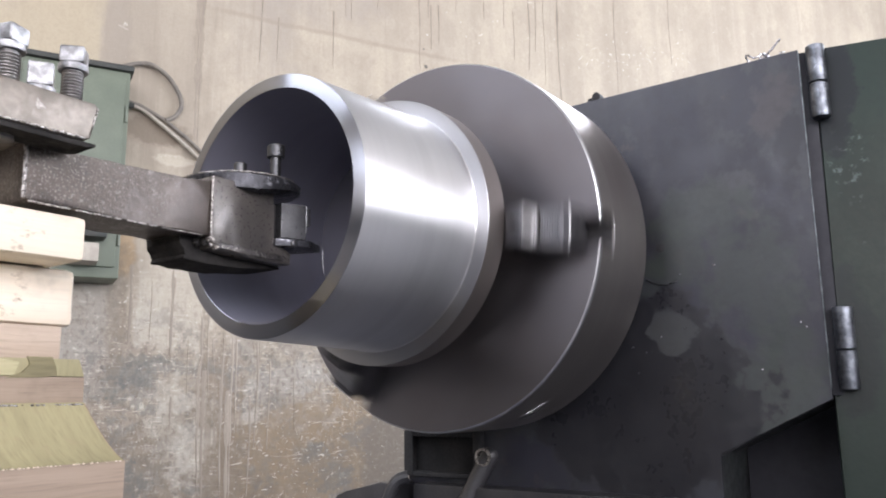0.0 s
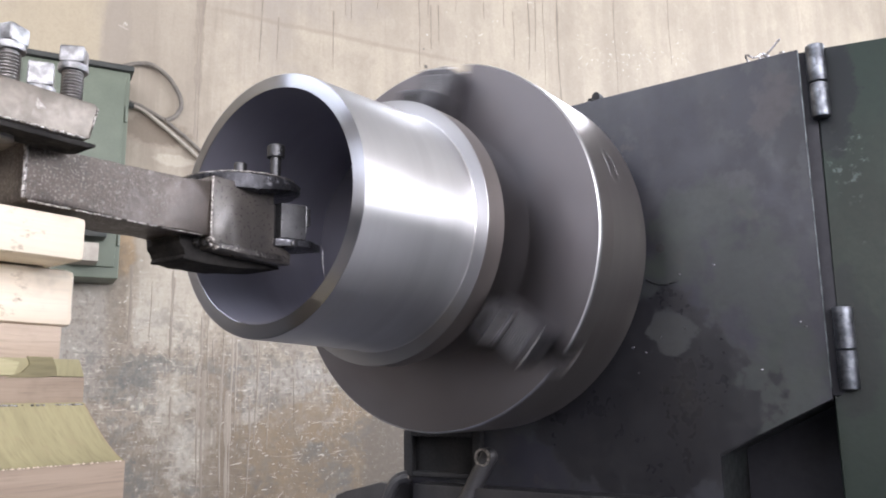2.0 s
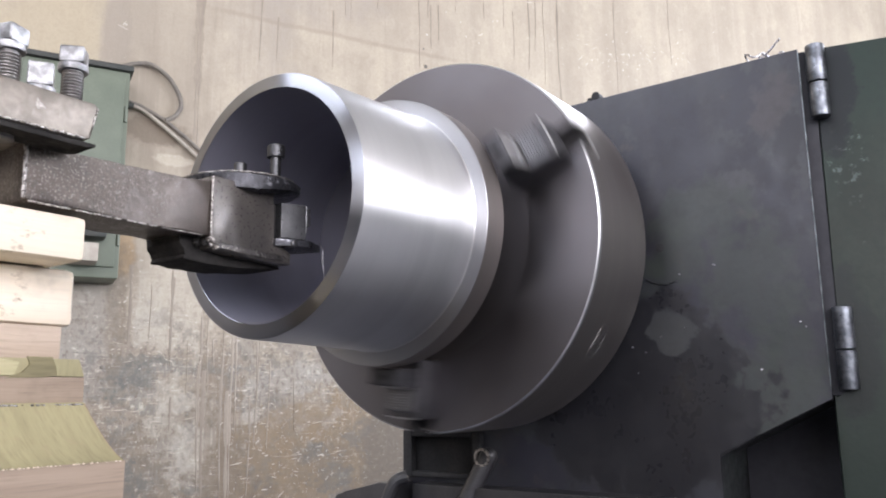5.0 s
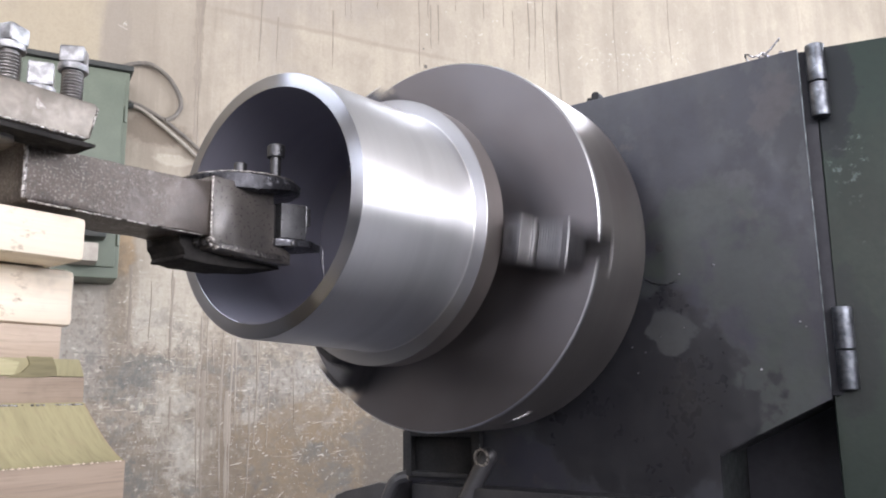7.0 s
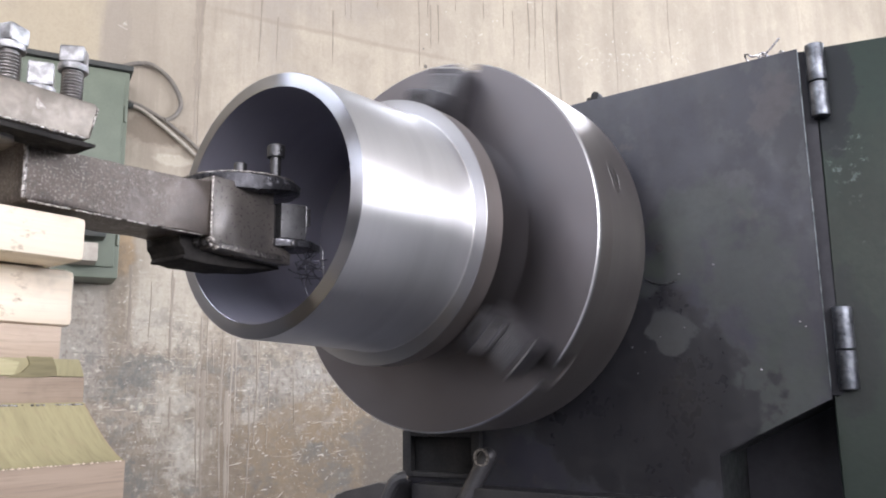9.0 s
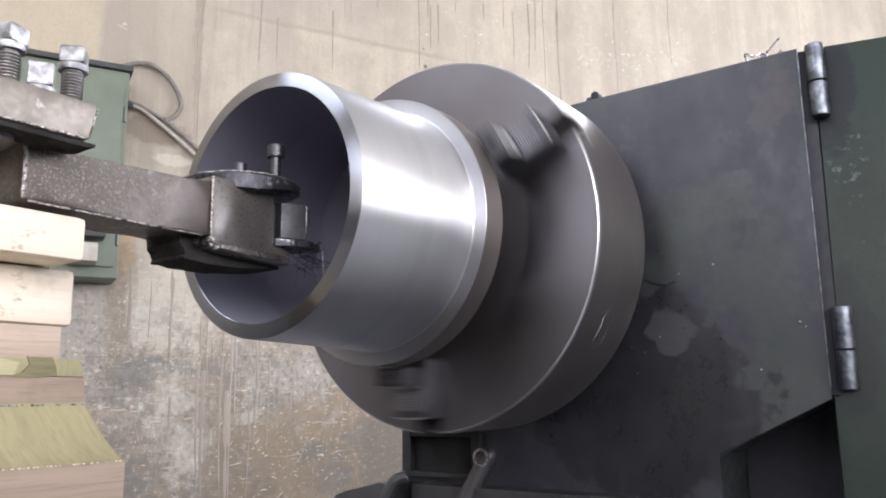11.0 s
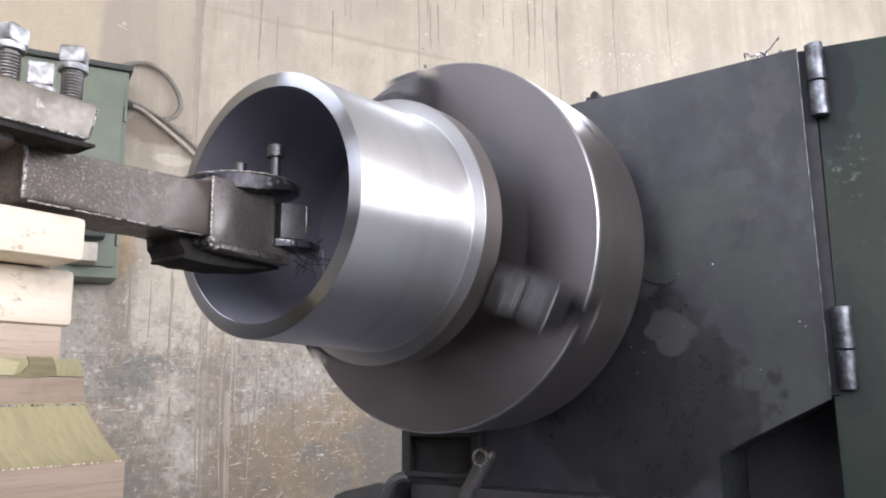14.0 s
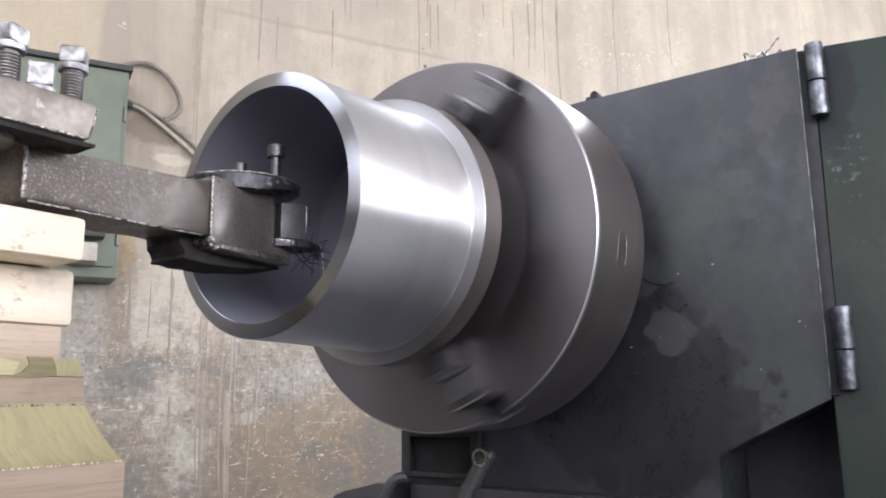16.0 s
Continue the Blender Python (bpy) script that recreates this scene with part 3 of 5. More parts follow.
# ---- mesh helpers ----
def part(name, bm, mat, parent=None, label="", smooth=35):
    bmesh.ops.recalc_face_normals(bm, faces=bm.faces)
    for f in bm.faces:
        f.smooth = True
    limit = radians(smooth)
    for e in bm.edges:
        e.smooth = len(e.link_faces) == 2 and e.calc_face_angle(0) < limit
    me = bpy.data.meshes.new(name)
    bm.to_mesh(me)
    bm.free()
    mats = mat if isinstance(mat, (list, tuple)) else [mat]
    for m in mats:
        me.materials.append(m)
    ob = new(name, me)
    if parent:
        ob.parent = parent
    if label:
        tagged(ob, label)
    return ob


def thing(name, m, label, category, group="", kind=""):
    ob = new(name)
    ob.empty_display_size = 0.05
    ob.matrix_world = m
    return tagged(ob, label, category, group, kind)


def block(lo, hi, bevel=0.0, segments=2, bm=None):
    bm = bm or bmesh.new()
    made = bmesh.ops.create_cube(bm, size=1)["verts"]
    for v in made:
        v.co = Vector([lo[i] + (v.co[i] + 0.5) * (hi[i] - lo[i]) for i in range(3)])
    if bevel:
        edges = list({e for v in made for e in v.link_edges})
        bmesh.ops.bevel(bm, geom=edges, offset=bevel, segments=segments, affect="EDGES", profile=0.6)
    return bm


def prism(points, axis, lo, hi, bevel=0.0, segments=2, bm=None):
    """The outline, given in the two other axes in order, pulled along axis from lo to hi."""
    bm = bm or bmesh.new()
    ends = []
    for d in (lo, hi):
        ring = []
        for p in points:
            co = list(p)
            co.insert(axis, d)
            ring.append(bm.verts.new(co))
        ends.append(ring)
    n = len(points)
    faces = [bm.faces.new(ends[0]), bm.faces.new(ends[1][::-1])]
    faces += [bm.faces.new((ends[0][i], ends[1][i], ends[1][(i + 1) % n], ends[0][(i + 1) % n])) for i in range(n)]
    if bevel:
        edges = list({e for f in faces for e in f.edges})
        bmesh.ops.bevel(bm, geom=edges, offset=bevel, segments=segments, affect="EDGES", profile=0.6)
    return bm


def lathe(profile, axis=0, segments=96, centre=(0, 0, 0), closed=False, bm=None):
    """A profile of (along, radius) turned about an axis; a closed profile makes a ring."""
    bm = bm or bmesh.new()
    rings = []
    for along, radius in profile:
        ring = []
        if radius < 1e-6:
            co = list(centre)
            co[axis] += along
            ring = [bm.verts.new(co)] * segments
        else:
            for i in range(segments):
                a = 2 * math.pi * i / segments
                co = [radius * math.cos(a), radius * math.sin(a)]
                co.insert(axis, along)
                ring.append(bm.verts.new([c + o for c, o in zip(co, centre)]))
        rings.append(ring)
    pairs = list(zip(rings, rings[1:])) + ([(rings[-1], rings[0])] if closed else [])
    for a, b in pairs:
        for i in range(segments):
            j = (i + 1) % segments
            loop = [v for k, v in enumerate((a[i], a[j], b[j], b[i]))]
            loop = [v for k, v in enumerate(loop) if v not in loop[:k]]
            if len(loop) > 2:
                bm.faces.new(loop)
    return bm


def cord(points, radius, sides=8, bm=None, steps=6):
    """A round cord along a smooth line through the points."""
    bm = bm or bmesh.new()
    pts = [Vector(p) for p in points]
    line = []
    for i in range(len(pts) - 1):
        a, b, c, d = pts[max(i - 1, 0)], pts[i], pts[i + 1], pts[min(i + 2, len(pts) - 1)]
        for k in range(steps):
            t = k / steps
            line.append(0.5 * ((2 * b) + (c - a) * t + (2 * a - 5 * b + 4 * c - d) * t * t + (3 * b - a - 3 * c + d) * t ** 3))
    line.append(pts[-1])
    up = Vector((0.31, 0.55, 0.77))
    rings = []
    for i, p in enumerate(line):
        way = (line[min(i + 1, len(line) - 1)] - line[max(i - 1, 0)]).normalized()
        side = way.cross(up).normalized()
        over = side.cross(way)
        rings.append([bm.verts.new(p + radius * (side * math.cos(2 * math.pi * k / sides) + over * math.sin(2 * math.pi * k / sides))) for k in range(sides)])
    for a, b in zip(rings, rings[1:]):
        for k in range(sides):
            bm.faces.new((a[k], a[(k + 1) % sides], b[(k + 1) % sides], b[k]))
    bm.faces.new(rings[0][::-1]), bm.faces.new(rings[-1])
    return bm


def rough_up(bm, cuts, amount, scale, seed=0.0):
    """Break up the flat faces so that forged or worn surfaces have uneven outlines."""
    bmesh.ops.subdivide_edges(bm, edges=bm.edges[:], cuts=cuts, use_grid_fill=True)
    bm.normal_update()
    for v in bm.verts:
        v.co += v.normal * (noise.noise(v.co * scale + Vector((seed, seed, seed))) * amount)
    return bm


# ---- the hall ----
def room_piece(name, bm, mat, label, kind="structure", category="wall"):
    ob = part(name, bm, mat, None)
    ob.matrix_world = ROOM
    return tagged(ob, label, category, "", kind)


U0, U1, V0, V1, TOP = -5.0, 6.6, -5.0, 3.2, 5.2
bm = block((U0, V1, 0), (U1 + 0.3, V1 + 0.3, 3.95))
block((U0, V1, 3.95), (2.35, V1 + 0.3, TOP), bm=bm)
block((6.45, V1, 3.95), (U1 + 0.3, V1 + 0.3, TOP), bm=bm)
block((2.35, V1, 5.05), (6.45, V1 + 0.3, TOP), bm=bm)
room_piece("wall_north", bm, WALL, "old cream painted wall with drips and scuffs behind the lathe")
bm = block((U0, V0 - 0.3, 0), (U1 + 0.3, V0, 1.55))
block((U0, V0 - 0.3, 4.45), (U1 + 0.3, V0, TOP), bm=bm)
block((U0, V0 - 0.3, 1.55), (-4.55, V0, 4.45), bm=bm)
block((2.55, V0 - 0.3, 1.55), (U1 + 0.3, V0, 4.45), bm=bm)
room_piece("wall_south", bm, PLAIN_WALL, "plain dusty plaster wall with a wide window opening")
# The high opening is made up for the added west lamp.
bm = block((U0 - 0.3, V0 - 0.3, 0), (U0, V1 + 0.3, 3.0))
block((U0 - 0.3, V0 - 0.3, 4.35), (U0, V1 + 0.3, TOP), bm=bm)
block((U0 - 0.3, V0 - 0.3, 3.0), (U0, -2.90, 4.35), bm=bm)
block((U0 - 0.3, -0.90, 3.0), (U0, V1 + 0.3, 4.35), bm=bm)
room_piece("wall_west", bm, PLAIN_WALL, "plain dusty plaster end wall with an opening for the added west lamp")
bm = block((U1, V0, 0), (U1 + 0.3, V1, 1.5))
block((U1, V0, 3.4), (U1 + 0.3, V1, TOP), bm=bm)
block((U1, V0, 1.5), (U1 + 0.3, -4.85, 3.4), bm=bm)
block((U1, 1.65, 1.5), (U1 + 0.3, V1, 3.4), bm=bm)
room_piece("wall_east", bm, PLAIN_WALL, "plain end wall with a wide window opening")
bm = block((U0 - 0.3, V0 - 0.3, TOP), (-4.35, V1 + 0.3, TOP + 0.2))
block((-1.65, V0 - 0.3, TOP), (U1 + 0.3, V1 + 0.3, TOP + 0.2), bm=bm)
block((-4.35, V0 - 0.3, TOP), (-1.65, -0.55, TOP + 0.2), bm=bm)
block((-4.35, 2.95, TOP), (-1.65, V1 + 0.3, TOP + 0.2), bm=bm)
room_piece("ceiling", bm, CEILING, "grey boarded workshop roof with a skylight opening", category="ceiling")
room_piece("floor", block((U0 - 0.3, V0 - 0.3, -0.2), (U1 + 0.3, V1 + 0.3, 0)), FLOOR, "oily grey concrete workshop floor", category="floor")

# drips, seam and scuffs on the painted wall: along the wall, foot and head of each drip
rng = random.Random(4)
DRIPS = ((0.600, 2.03, 2.70, 19), (0.612, 2.00, 2.42, 8), (0.86, 2.42, 2.72, 6), (1.195, 2.45, 2.74, 5), (0.938, 2.44, 2.65, 6), (1.255, 2.73, 2.85, 5), (1.283, 2.72, 2.85, 5), (1.416, 2.8, 2.9, 5),
         (1.64, 2.55, 2.95, 6), (1.687, 2.82, 2.95, 5), (1.702, 2.66, 2.89, 5), (1.744, 2.69, 2.9, 4), (1.845, 2.89, 3.0, 5), (2.013, 2.88, 3.05, 5),
         (2.131, 2.86, 3.1, 5), (2.19, 2.7, 2.97, 6), (2.287, 2.66, 3.12, 6), (2.331, 2.78, 3.12, 6), (2.387, 2.6, 3.12, 5), (2.482, 2.5, 3.15, 9),
         (0.543, 1.13, 1.49, 6), (0.557, 0.86, 1.0, 6), (0.885, 0.8, 1.23, 6), (0.71, 1.09, 1.22, 5), (0.657, 0.75, 1.13, 8), (0.786, 0.55, 1.23, 8),
         (2.887, 2.6, 3.3, 8), (3.309, 2.9, 3.4, 7), (0.68, 0.6, 1.1, 12),
         (0.775, 0.55, 1.02, 15), (0.39, 1.2, 1.5, 9),
         (0.548, 1.11, 1.46, 6), (0.663, 0.64, 1.31, 7), (0.749, 0.61, 1.31, 8), (0.802, 0.85, 1.23, 6), (0.892, 0.94, 1.23, 5), (0.860, 0.60, 1.00, 7), (0.690, 1.00, 1.40, 5), (0.937, 0.78, 1.14, 4), (0.613, 1.00, 1.22, 4), (0.465, 1.22, 1.44, 4), (1.043, 0.86, 1.07, 4))


def wall_marks():
    bm = bmesh.new()
    for u, z0, z1, wide in DRIPS:
        n = max(6, int((z1 - z0) / 0.03))
        rows = []
        for i in range(n + 1):
            f = i / n
            w = 0.00085 * wide * (0.55 + 0.45 * f) * max(0.12, 0.7 + 1.1 * noise.noise(Vector((u * 9, f * n * 0.35, 1)))) * (0.25 if i == 0 else 1)
            c = u + 0.009 * noise.noise(Vector((u * 5, f * n * 0.12, 3)))
            z = z0 + (z1 - z0) * f
            rows.append([bm.verts.new((c - w, V1 - 0.0002, z)), bm.verts.new((c, V1 - 0.0015, z)), bm.verts.new((c + w, V1 - 0.0002, z))])
        for a, b in zip(rows, rows[1:]):
            bm.faces.new((a[0], a[1], b[1], b[0])), bm.faces.new((a[1], a[2], b[2], b[1]))
    room_piece("drip_marks", bm, DRIP, "thin dark oil drips run down the painted wall", "stuff", "stain")
    bm = bmesh.new()
    groups = ((0.40, 1.36, 0.045, 0.16, 44), (0.60, 1.30, 0.10, 0.14, 40), (0.52, 1.16, 0.10, 0.02, 30), (0.70, 1.17, 0.10, 0.05, 44), (0.97, 0.98, 0.12, 0.10, 34), (1.05, 0.72, 0.11, 0.07, 44),
              (0.85, 0.80, 0.12, 0.12, 30), (1.15, 0.86, 0.12, 0.10, 40), (1.12, 0.74, 0.16, 0.09, 80), (0.50, 0.85, 0.16, 0.16, 22), (2.85, 2.84, 0.20, 0.05, 40), (3.25, 2.92, 0.16, 0.04, 34), (2.2, 2.80, 0.25, 0.07, 16), (2.9, 3.0, 0.4, 0.08, 14), (0.545, 1.945, 0.04, 0.002, 14),
              (0.308, 2.469, 0.006, 0.006, 5), (0.320, 2.334, 0.004, 0.005, 4), (0.8, 1.5, 0.3, 0.2, 12))
    spots = [(rng.gauss(u, du), rng.gauss(z, dz)) for u, z, du, dz, n in groups for _ in range(int(1.2 * n))]
    for i, (u, z) in enumerate(spots):
        long, thick = rng.choice((0.0012, 0.0015, 0.0015, 0.002, 0.003, 0.004, 0.008)) * rng.uniform(0.6, 1.5), rng.uniform(0.0009, 0.0026)
        if z > 2.4:
            long, thick = 2.3 * long, 2.0 * thick
        a = rng.gauss(0.1, 0.5) if rng.random() < 0.7 else rng.uniform(0, 3)
        ring = []
        for k in range(7):
            t = 2 * math.pi * k / 7
            x, y = long * math.cos(t) * rng.uniform(0.7, 1.1), thick * math.sin(t) * rng.uniform(0.6, 1.3)
            ring.append(bm.verts.new((u + x * math.cos(a) - y * math.sin(a), V1 - 0.0006, z + x * math.sin(a) + y * math.cos(a))))
        tip = bm.verts.new((u, V1 - 0.002, z))
        for k in range(7):
            bm.faces.new((ring[k], ring[(k + 1) % 7], tip))
    for i in range(40):
        u, z = rng.uniform(0.80, 1.25), rng.uniform(0.60, 1.0)
        if i > 28:
            u, z = rng.uniform(0.35, 1.0), rng.uniform(0.85, 1.35)
        long, a = rng.uniform(0.010, 0.05), rng.gauss(0.05, 0.12) if rng.random() < 0.75 else rng.uniform(0.8, 1.4)
        thick, n = rng.uniform(0.0007, 0.0022), 6
        rows = []
        for k in range(n + 1):
            f = k / n - 0.5
            x, y = long * f, 0.002 * noise.noise(Vector((i * 3.1, f * 4, 0)))
            w = thick * (1 - (2 * f) ** 2) ** 0.5 * rng.uniform(0.5, 1.2) + 0.0002
            row = []
            for dy, v in ((-w, 0.0004), (0, 0.0022), (w, 0.0004)):
                row.append(bm.verts.new((u + x * math.cos(a) - (y + dy) * math.sin(a), V1 - v, z + x * math.sin(a) + (y + dy) * math.cos(a))))
            rows.append(row)
        for p, q in zip(rows, rows[1:]):
            bm.faces.new((p[0], p[1], q[1], q[0])), bm.faces.new((p[1], p[2], q[2], q[1]))
    room_piece("scratch_marks", bm, FLECK, "pale scratches and flecks where wall paint has chipped", "stuff", "scratch")
    bm = bmesh.new()
    for u, z, r in ((1.671, 2.561, 0.010), (0.307, 1.11, 0.008), (0.310, 1.052, 0.006), (0.48, 2.66, 0.005), (1.66, 2.65, 0.005)):
        lathe([(0.0, 0.0), (-0.002, r * 0.6), (-0.0005, r)], 1, 12, (u, V1 - 0.001, z), bm=bm)
    room_piece("nail_holes", bm, CABLE, "small dark nail holes in the painted wall", "stuff", "hole")


wall_marks()


def wall_cabinet():
    m = ROOM @ pose(0.17, V1, 1.42)
    cab = thing("electrical_cabinet", m, "green painted steel cabinet with dark lid on the wall", "cabinet")
    part("body", block((-0.22, -0.16, 0.0), (0.155, 0, 0.788), 0.006), CABINET, cab)
    part("lid", block((-0.23, -0.175, 0.790), (0.166, 0, 0.811), 0.004), CABINET_LID, cab, "dark steel lid")
    part("door", block((-0.205, -0.172, 0.04), (0.138, -0.162, 0.765), 0.003), CABINET, cab)
    for z in (0.15, 0.62):
        part("hinge", lathe([(-0.03, 0), (-0.03, 0.006), (0.03, 0.006), (0.03, 0)], 2, 12, (0.147, -0.166, z)), CABINET, cab)
    part("terminal_box", block((-0.02, -0.26, 0.13), (0.10, -0.175, 0.22), 0.008), CABINET_LID, cab, "dark terminal box")
    part("bracket", block((-0.01, -0.28, 0.04), (0.075, -0.175, 0.105), 0.004), CABLE_PALE, cab, "pale metal bracket")
    part("gland", lathe([(0, 0), (0, 0.014), (0.02, 0.014), (0.022, 0.010), (0.03, 0.010), (0.03, 0)], 0, 14, (0.155, -0.05, 0.70)), CABINET_LID, cab)
    return cab


wall_cabinet()


def wall_cable(name, pts, r, mat, label):
    ob = part(name, cord(pts, r, 10), mat)
    ob.matrix_world = ROOM
    return tagged(ob, label, "cable")


W = V1 - 0.02
wall_cable("looped_cable", [(0.308, W, 2.285), (0.357, W, 2.307), (0.408, W, 2.315), (0.459, W, 2.293), (0.501, W, 2.252), (0.532, W, 2.197), (0.538, W, 2.155), (0.520, W, 2.118), (0.496, W, 2.098), (0.478, W - 0.006, 2.090)],
           0.009, CABLE, "grey cable looping out of the cabinet on the wall")
wall_cable("pale_conduit", [(0.329, W, 2.133), (0.378, W, 2.125), (0.415, W, 2.105), (0.459, W, 2.074), (0.507, W, 2.039), (0.557, W, 2.001), (0.610, W, 1.956), (0.666, W, 1.904)],
           0.008, CABLE_PALE, "pale flexible conduit sagging from the cabinet")
wall_cable("thin_cable", [(0.328, W, 2.147), (0.379, W, 2.135), (0.421, W, 2.116), (0.471, W, 2.094), (0.521, W, 2.059), (0.571, W, 2.023), (0.622, W, 1.980), (0.674, W, 1.935)],
           0.008, CABLE, "thin dark cable along the pale conduit")

# ---- the lathe: headstock, bed, carriage ----
HX = 0.40


def headstock():
    head = thing("headstock", pose(HX, 0, AX), "dark oily green lathe headstock with a hinged side panel", "headstock")
    part("body", prism([(-0.345, 0.178), (0.155, 0.178), (0.155, -0.70), (-0.232, -0.70), (-0.236, -0.225), (-0.345, -0.172)], 0, 0.0, 0.9, 0.004), HEADSTOCK, head)
    part("cover", prism([(-0.3516, 0.1835), (0.1636, 0.1835), (0.1636, -0.2115), (0.1560, -0.2115), (0.1560, -0.2090), (0.052, -0.2090), (0.052, -0.2600), (0.1560, -0.2600),
                         (0.1636, -0.2600), (0.1636, -0.70), (-0.2380, -0.70), (-0.2414, -0.223), (-0.3516, -0.1697)], 0, -0.0045, -0.001, 0.0008), COVER, head, "oil-stained dark cover plate")
    edge = [(-0.0046, -0.3517, z * 0.01) for z in range(18, -17, -1)]
    part("bright_edge", cord([(x + 0.0003 * noise.noise(Vector((0, 0, z * 60))), y, z) for x, y, z in edge], 0.0006, 6, steps=2), HINGE, head, "edge worn to bare steel")
    # Sheet coloured black for the shade inside the recess.
    part("recess", block((-0.0040, 0.046, -0.2610), (-0.0008, 0.1632, -0.2060)), BLACK_GAP, head, "black sheet for the shaded recess")
    for lo, hi in (((0.150, -0.262), (0.1640, -0.2050)), ((0.044, -0.262), (0.056, -0.2050)), ((0.0562, -0.2124), (0.1498, -0.2050)), ((0.0562, -0.262), (0.1498, -0.2556))):
        part("recess_frame", block((-0.0140, *lo), (-0.0046, *hi), 0.0012), CAST, head)
    # A black sheet paints the shade inside the opening.
    part("opening_shade", block((0.10, -0.60, -0.70), (0.12, -0.2390, -0.160)), OIL_AND_SHADE, head, "black sheet for the shaded opening below the cover")
    part("plug", lathe([(-0.0018, 0), (-0.0018, 0.0040), (-0.0016, 0.0048), (-0.0010, 0.0050)], 0, 24, (-0.003, -0.1933, -0.0049)), CAST, head, "dark screw hole")
    nose = lathe([(0.0, 0.13), (-0.020, 0.13), (-0.024, 0.12), (-0.058, 0.12)], 0, 64)
    part("spindle_nose", nose, CAST, head)
    part("rear_body", prism([(0.030, -0.358), (0.180, -0.98), (0.90, -0.98), (0.90, -0.358)], 2, -0.70, 0.176, 0.004), HEADSTOCK, head)
    # side panel, swung 13 degrees
    turn = pose(-0.001, -0.3500, 0, 0, 0, 12.9)
    panel = part("side_panel", prism([(-0.65, -0.70), (-0.003, -0.70), (-0.003, -0.1662), (-0.014, -0.1662), (-0.014, 0.1825), (-0.65, 0.1825)], 0, 0.0, 0.02, 0.002), PANEL, head, "worn green side panel")
    panel.matrix_local = turn
    # Dark strip: the gap's shade painted, along with hinge oil.
    part("hinge_gap_shade", block((0.001, -0.0138, -0.1660), (0.02, 0.012, 0.1815), 0.001), OIL_AND_SHADE, panel, "black strip for the oily hinge gap and its shade")
    for lo, mid, hi in ((0.1070, 0.1430, 0.1830), (-0.1610, -0.1240, -0.0830)):
        for a, b in ((lo, mid - 0.0006), (mid + 0.0006, hi)):
            part("hinge_barrel", lathe([(a, 0), (a, 0.0082), (a + 0.0008, 0.0090), (b - 0.0008, 0.0090), (b, 0.0082), (b, 0)], 2, 28, (-0.0066, -0.0165, 0)), BARREL, panel,
                 "bare worn steel hinge barrel")
    return head


headstock()


def bed():
    ob = thing("lathe_bed", pose(0, 0, 0), "cast-iron lathe bed, out of view and brightened", "lathe bed")
    part("bed_casting", block((-2.2, -0.30, 0.0), (HX - 0.004, 0.24, 0.66), 0.01), BED_IRON, ob)
    for y in (-0.24, -0.10, 0.08, 0.18):
        part("guideway", prism([(y - 0.03, 0.661), (y + 0.03, 0.661), (y, 0.69)], 0, -2.2, HX - 0.02, 0.002), BED_IRON, ob)
    part("headstock_foot", block((HX + 0.20, -0.97, 0.0), (1.28, 0.154, 0.449)), CAST, ob)
    return ob


bed()


def guard_parts():
    lever = thing("clamp_lever", pose(0.37, 0.024, AX - 0.237), "black round lever handle below the chuck", "lever")
    a, b = Vector((0.0, 0.0, 0.0)), Vector((-0.02, 0.036, -0.075))
    part("handle", cord([a + Vector((0.004, -0.002, 0.006)), a, b * 0.5, b], 0.0105, 16), GUARD, lever)
    part("end_ring", lathe([(-0.002, 0.008), (-0.002, 0.0105), (0.0015, 0.0105), (0.0015, 0.008)], 0, 20, (-0.010, -0.0005, 0.004), True), BURR, lever)
    part("pivot", block((-0.035, 0.02, -0.12), (0.01, 0.055, -0.07), 0.006), GUARD, lever)
    guard = thing("chip_guard", pose(0.37, 0.0, AX - 0.26), "black oily chip guard bent under the chuck", "guard")
    part("lip", prism([(0.250, -0.20), (0.246, -0.034), (0.238, -0.025), (0.221, -0.020), (0.165, -0.006), (0.150, -0.008), (0.150, -0.20)], 0, -0.03, 0.02, 0.003), GUARD, guard)
    part("curved_edge", cord([(-0.035, 0.170, -0.12), (-0.035, 0.152, -0.04), (-0.03, 0.140, -0.006), (-0.02, 0.128, 0.001)], 0.008, 10), GUARD, guard)
    part("ledge", block((-0.015, -0.20, -0.12), (0.018, 0.125, -0.007), 0.003), GUARD, guard)
    return guard


guard_parts()


def carriage():
    ob = thing("carriage", pose(fed(0), 0, AX - 0.30), "black oily lathe carriage under the tool packing", "carriage")
    part("saddle", block((-0.62, -0.34, -0.155), (-0.10, 0.30, -0.05), 0.01), CAST, ob)
    part("cross_slide", block((-0.46, -0.22, -0.0495), (-0.13, 0.26, 0.0), 0.006), CAST, ob)
    return ob


CARRIAGE = carriage()


# ---- chuck and workpiece ----
def rim_arc(rings, half, segments=44):
    """The arc from one jaw slot to the next, swept over rings of (x, radius); half is half the slot's width."""
    bm = bmesh.new()
    rows = []
    for x, r in rings:
        cut = math.asin(half / r)
        a, b = radians(180) + cut, radians(300) - cut
        rows.append([bm.verts.new((x, r * math.cos(t), r * math.sin(t))) for t in (a + (b - a) * i / segments for i in range(segments + 1))])
    for p, q in zip(rows, rows[1:]):
        for i in range(segments):
            bm.faces.new((p[i], p[i + 1], q[i + 1], q[i]))
    return bm


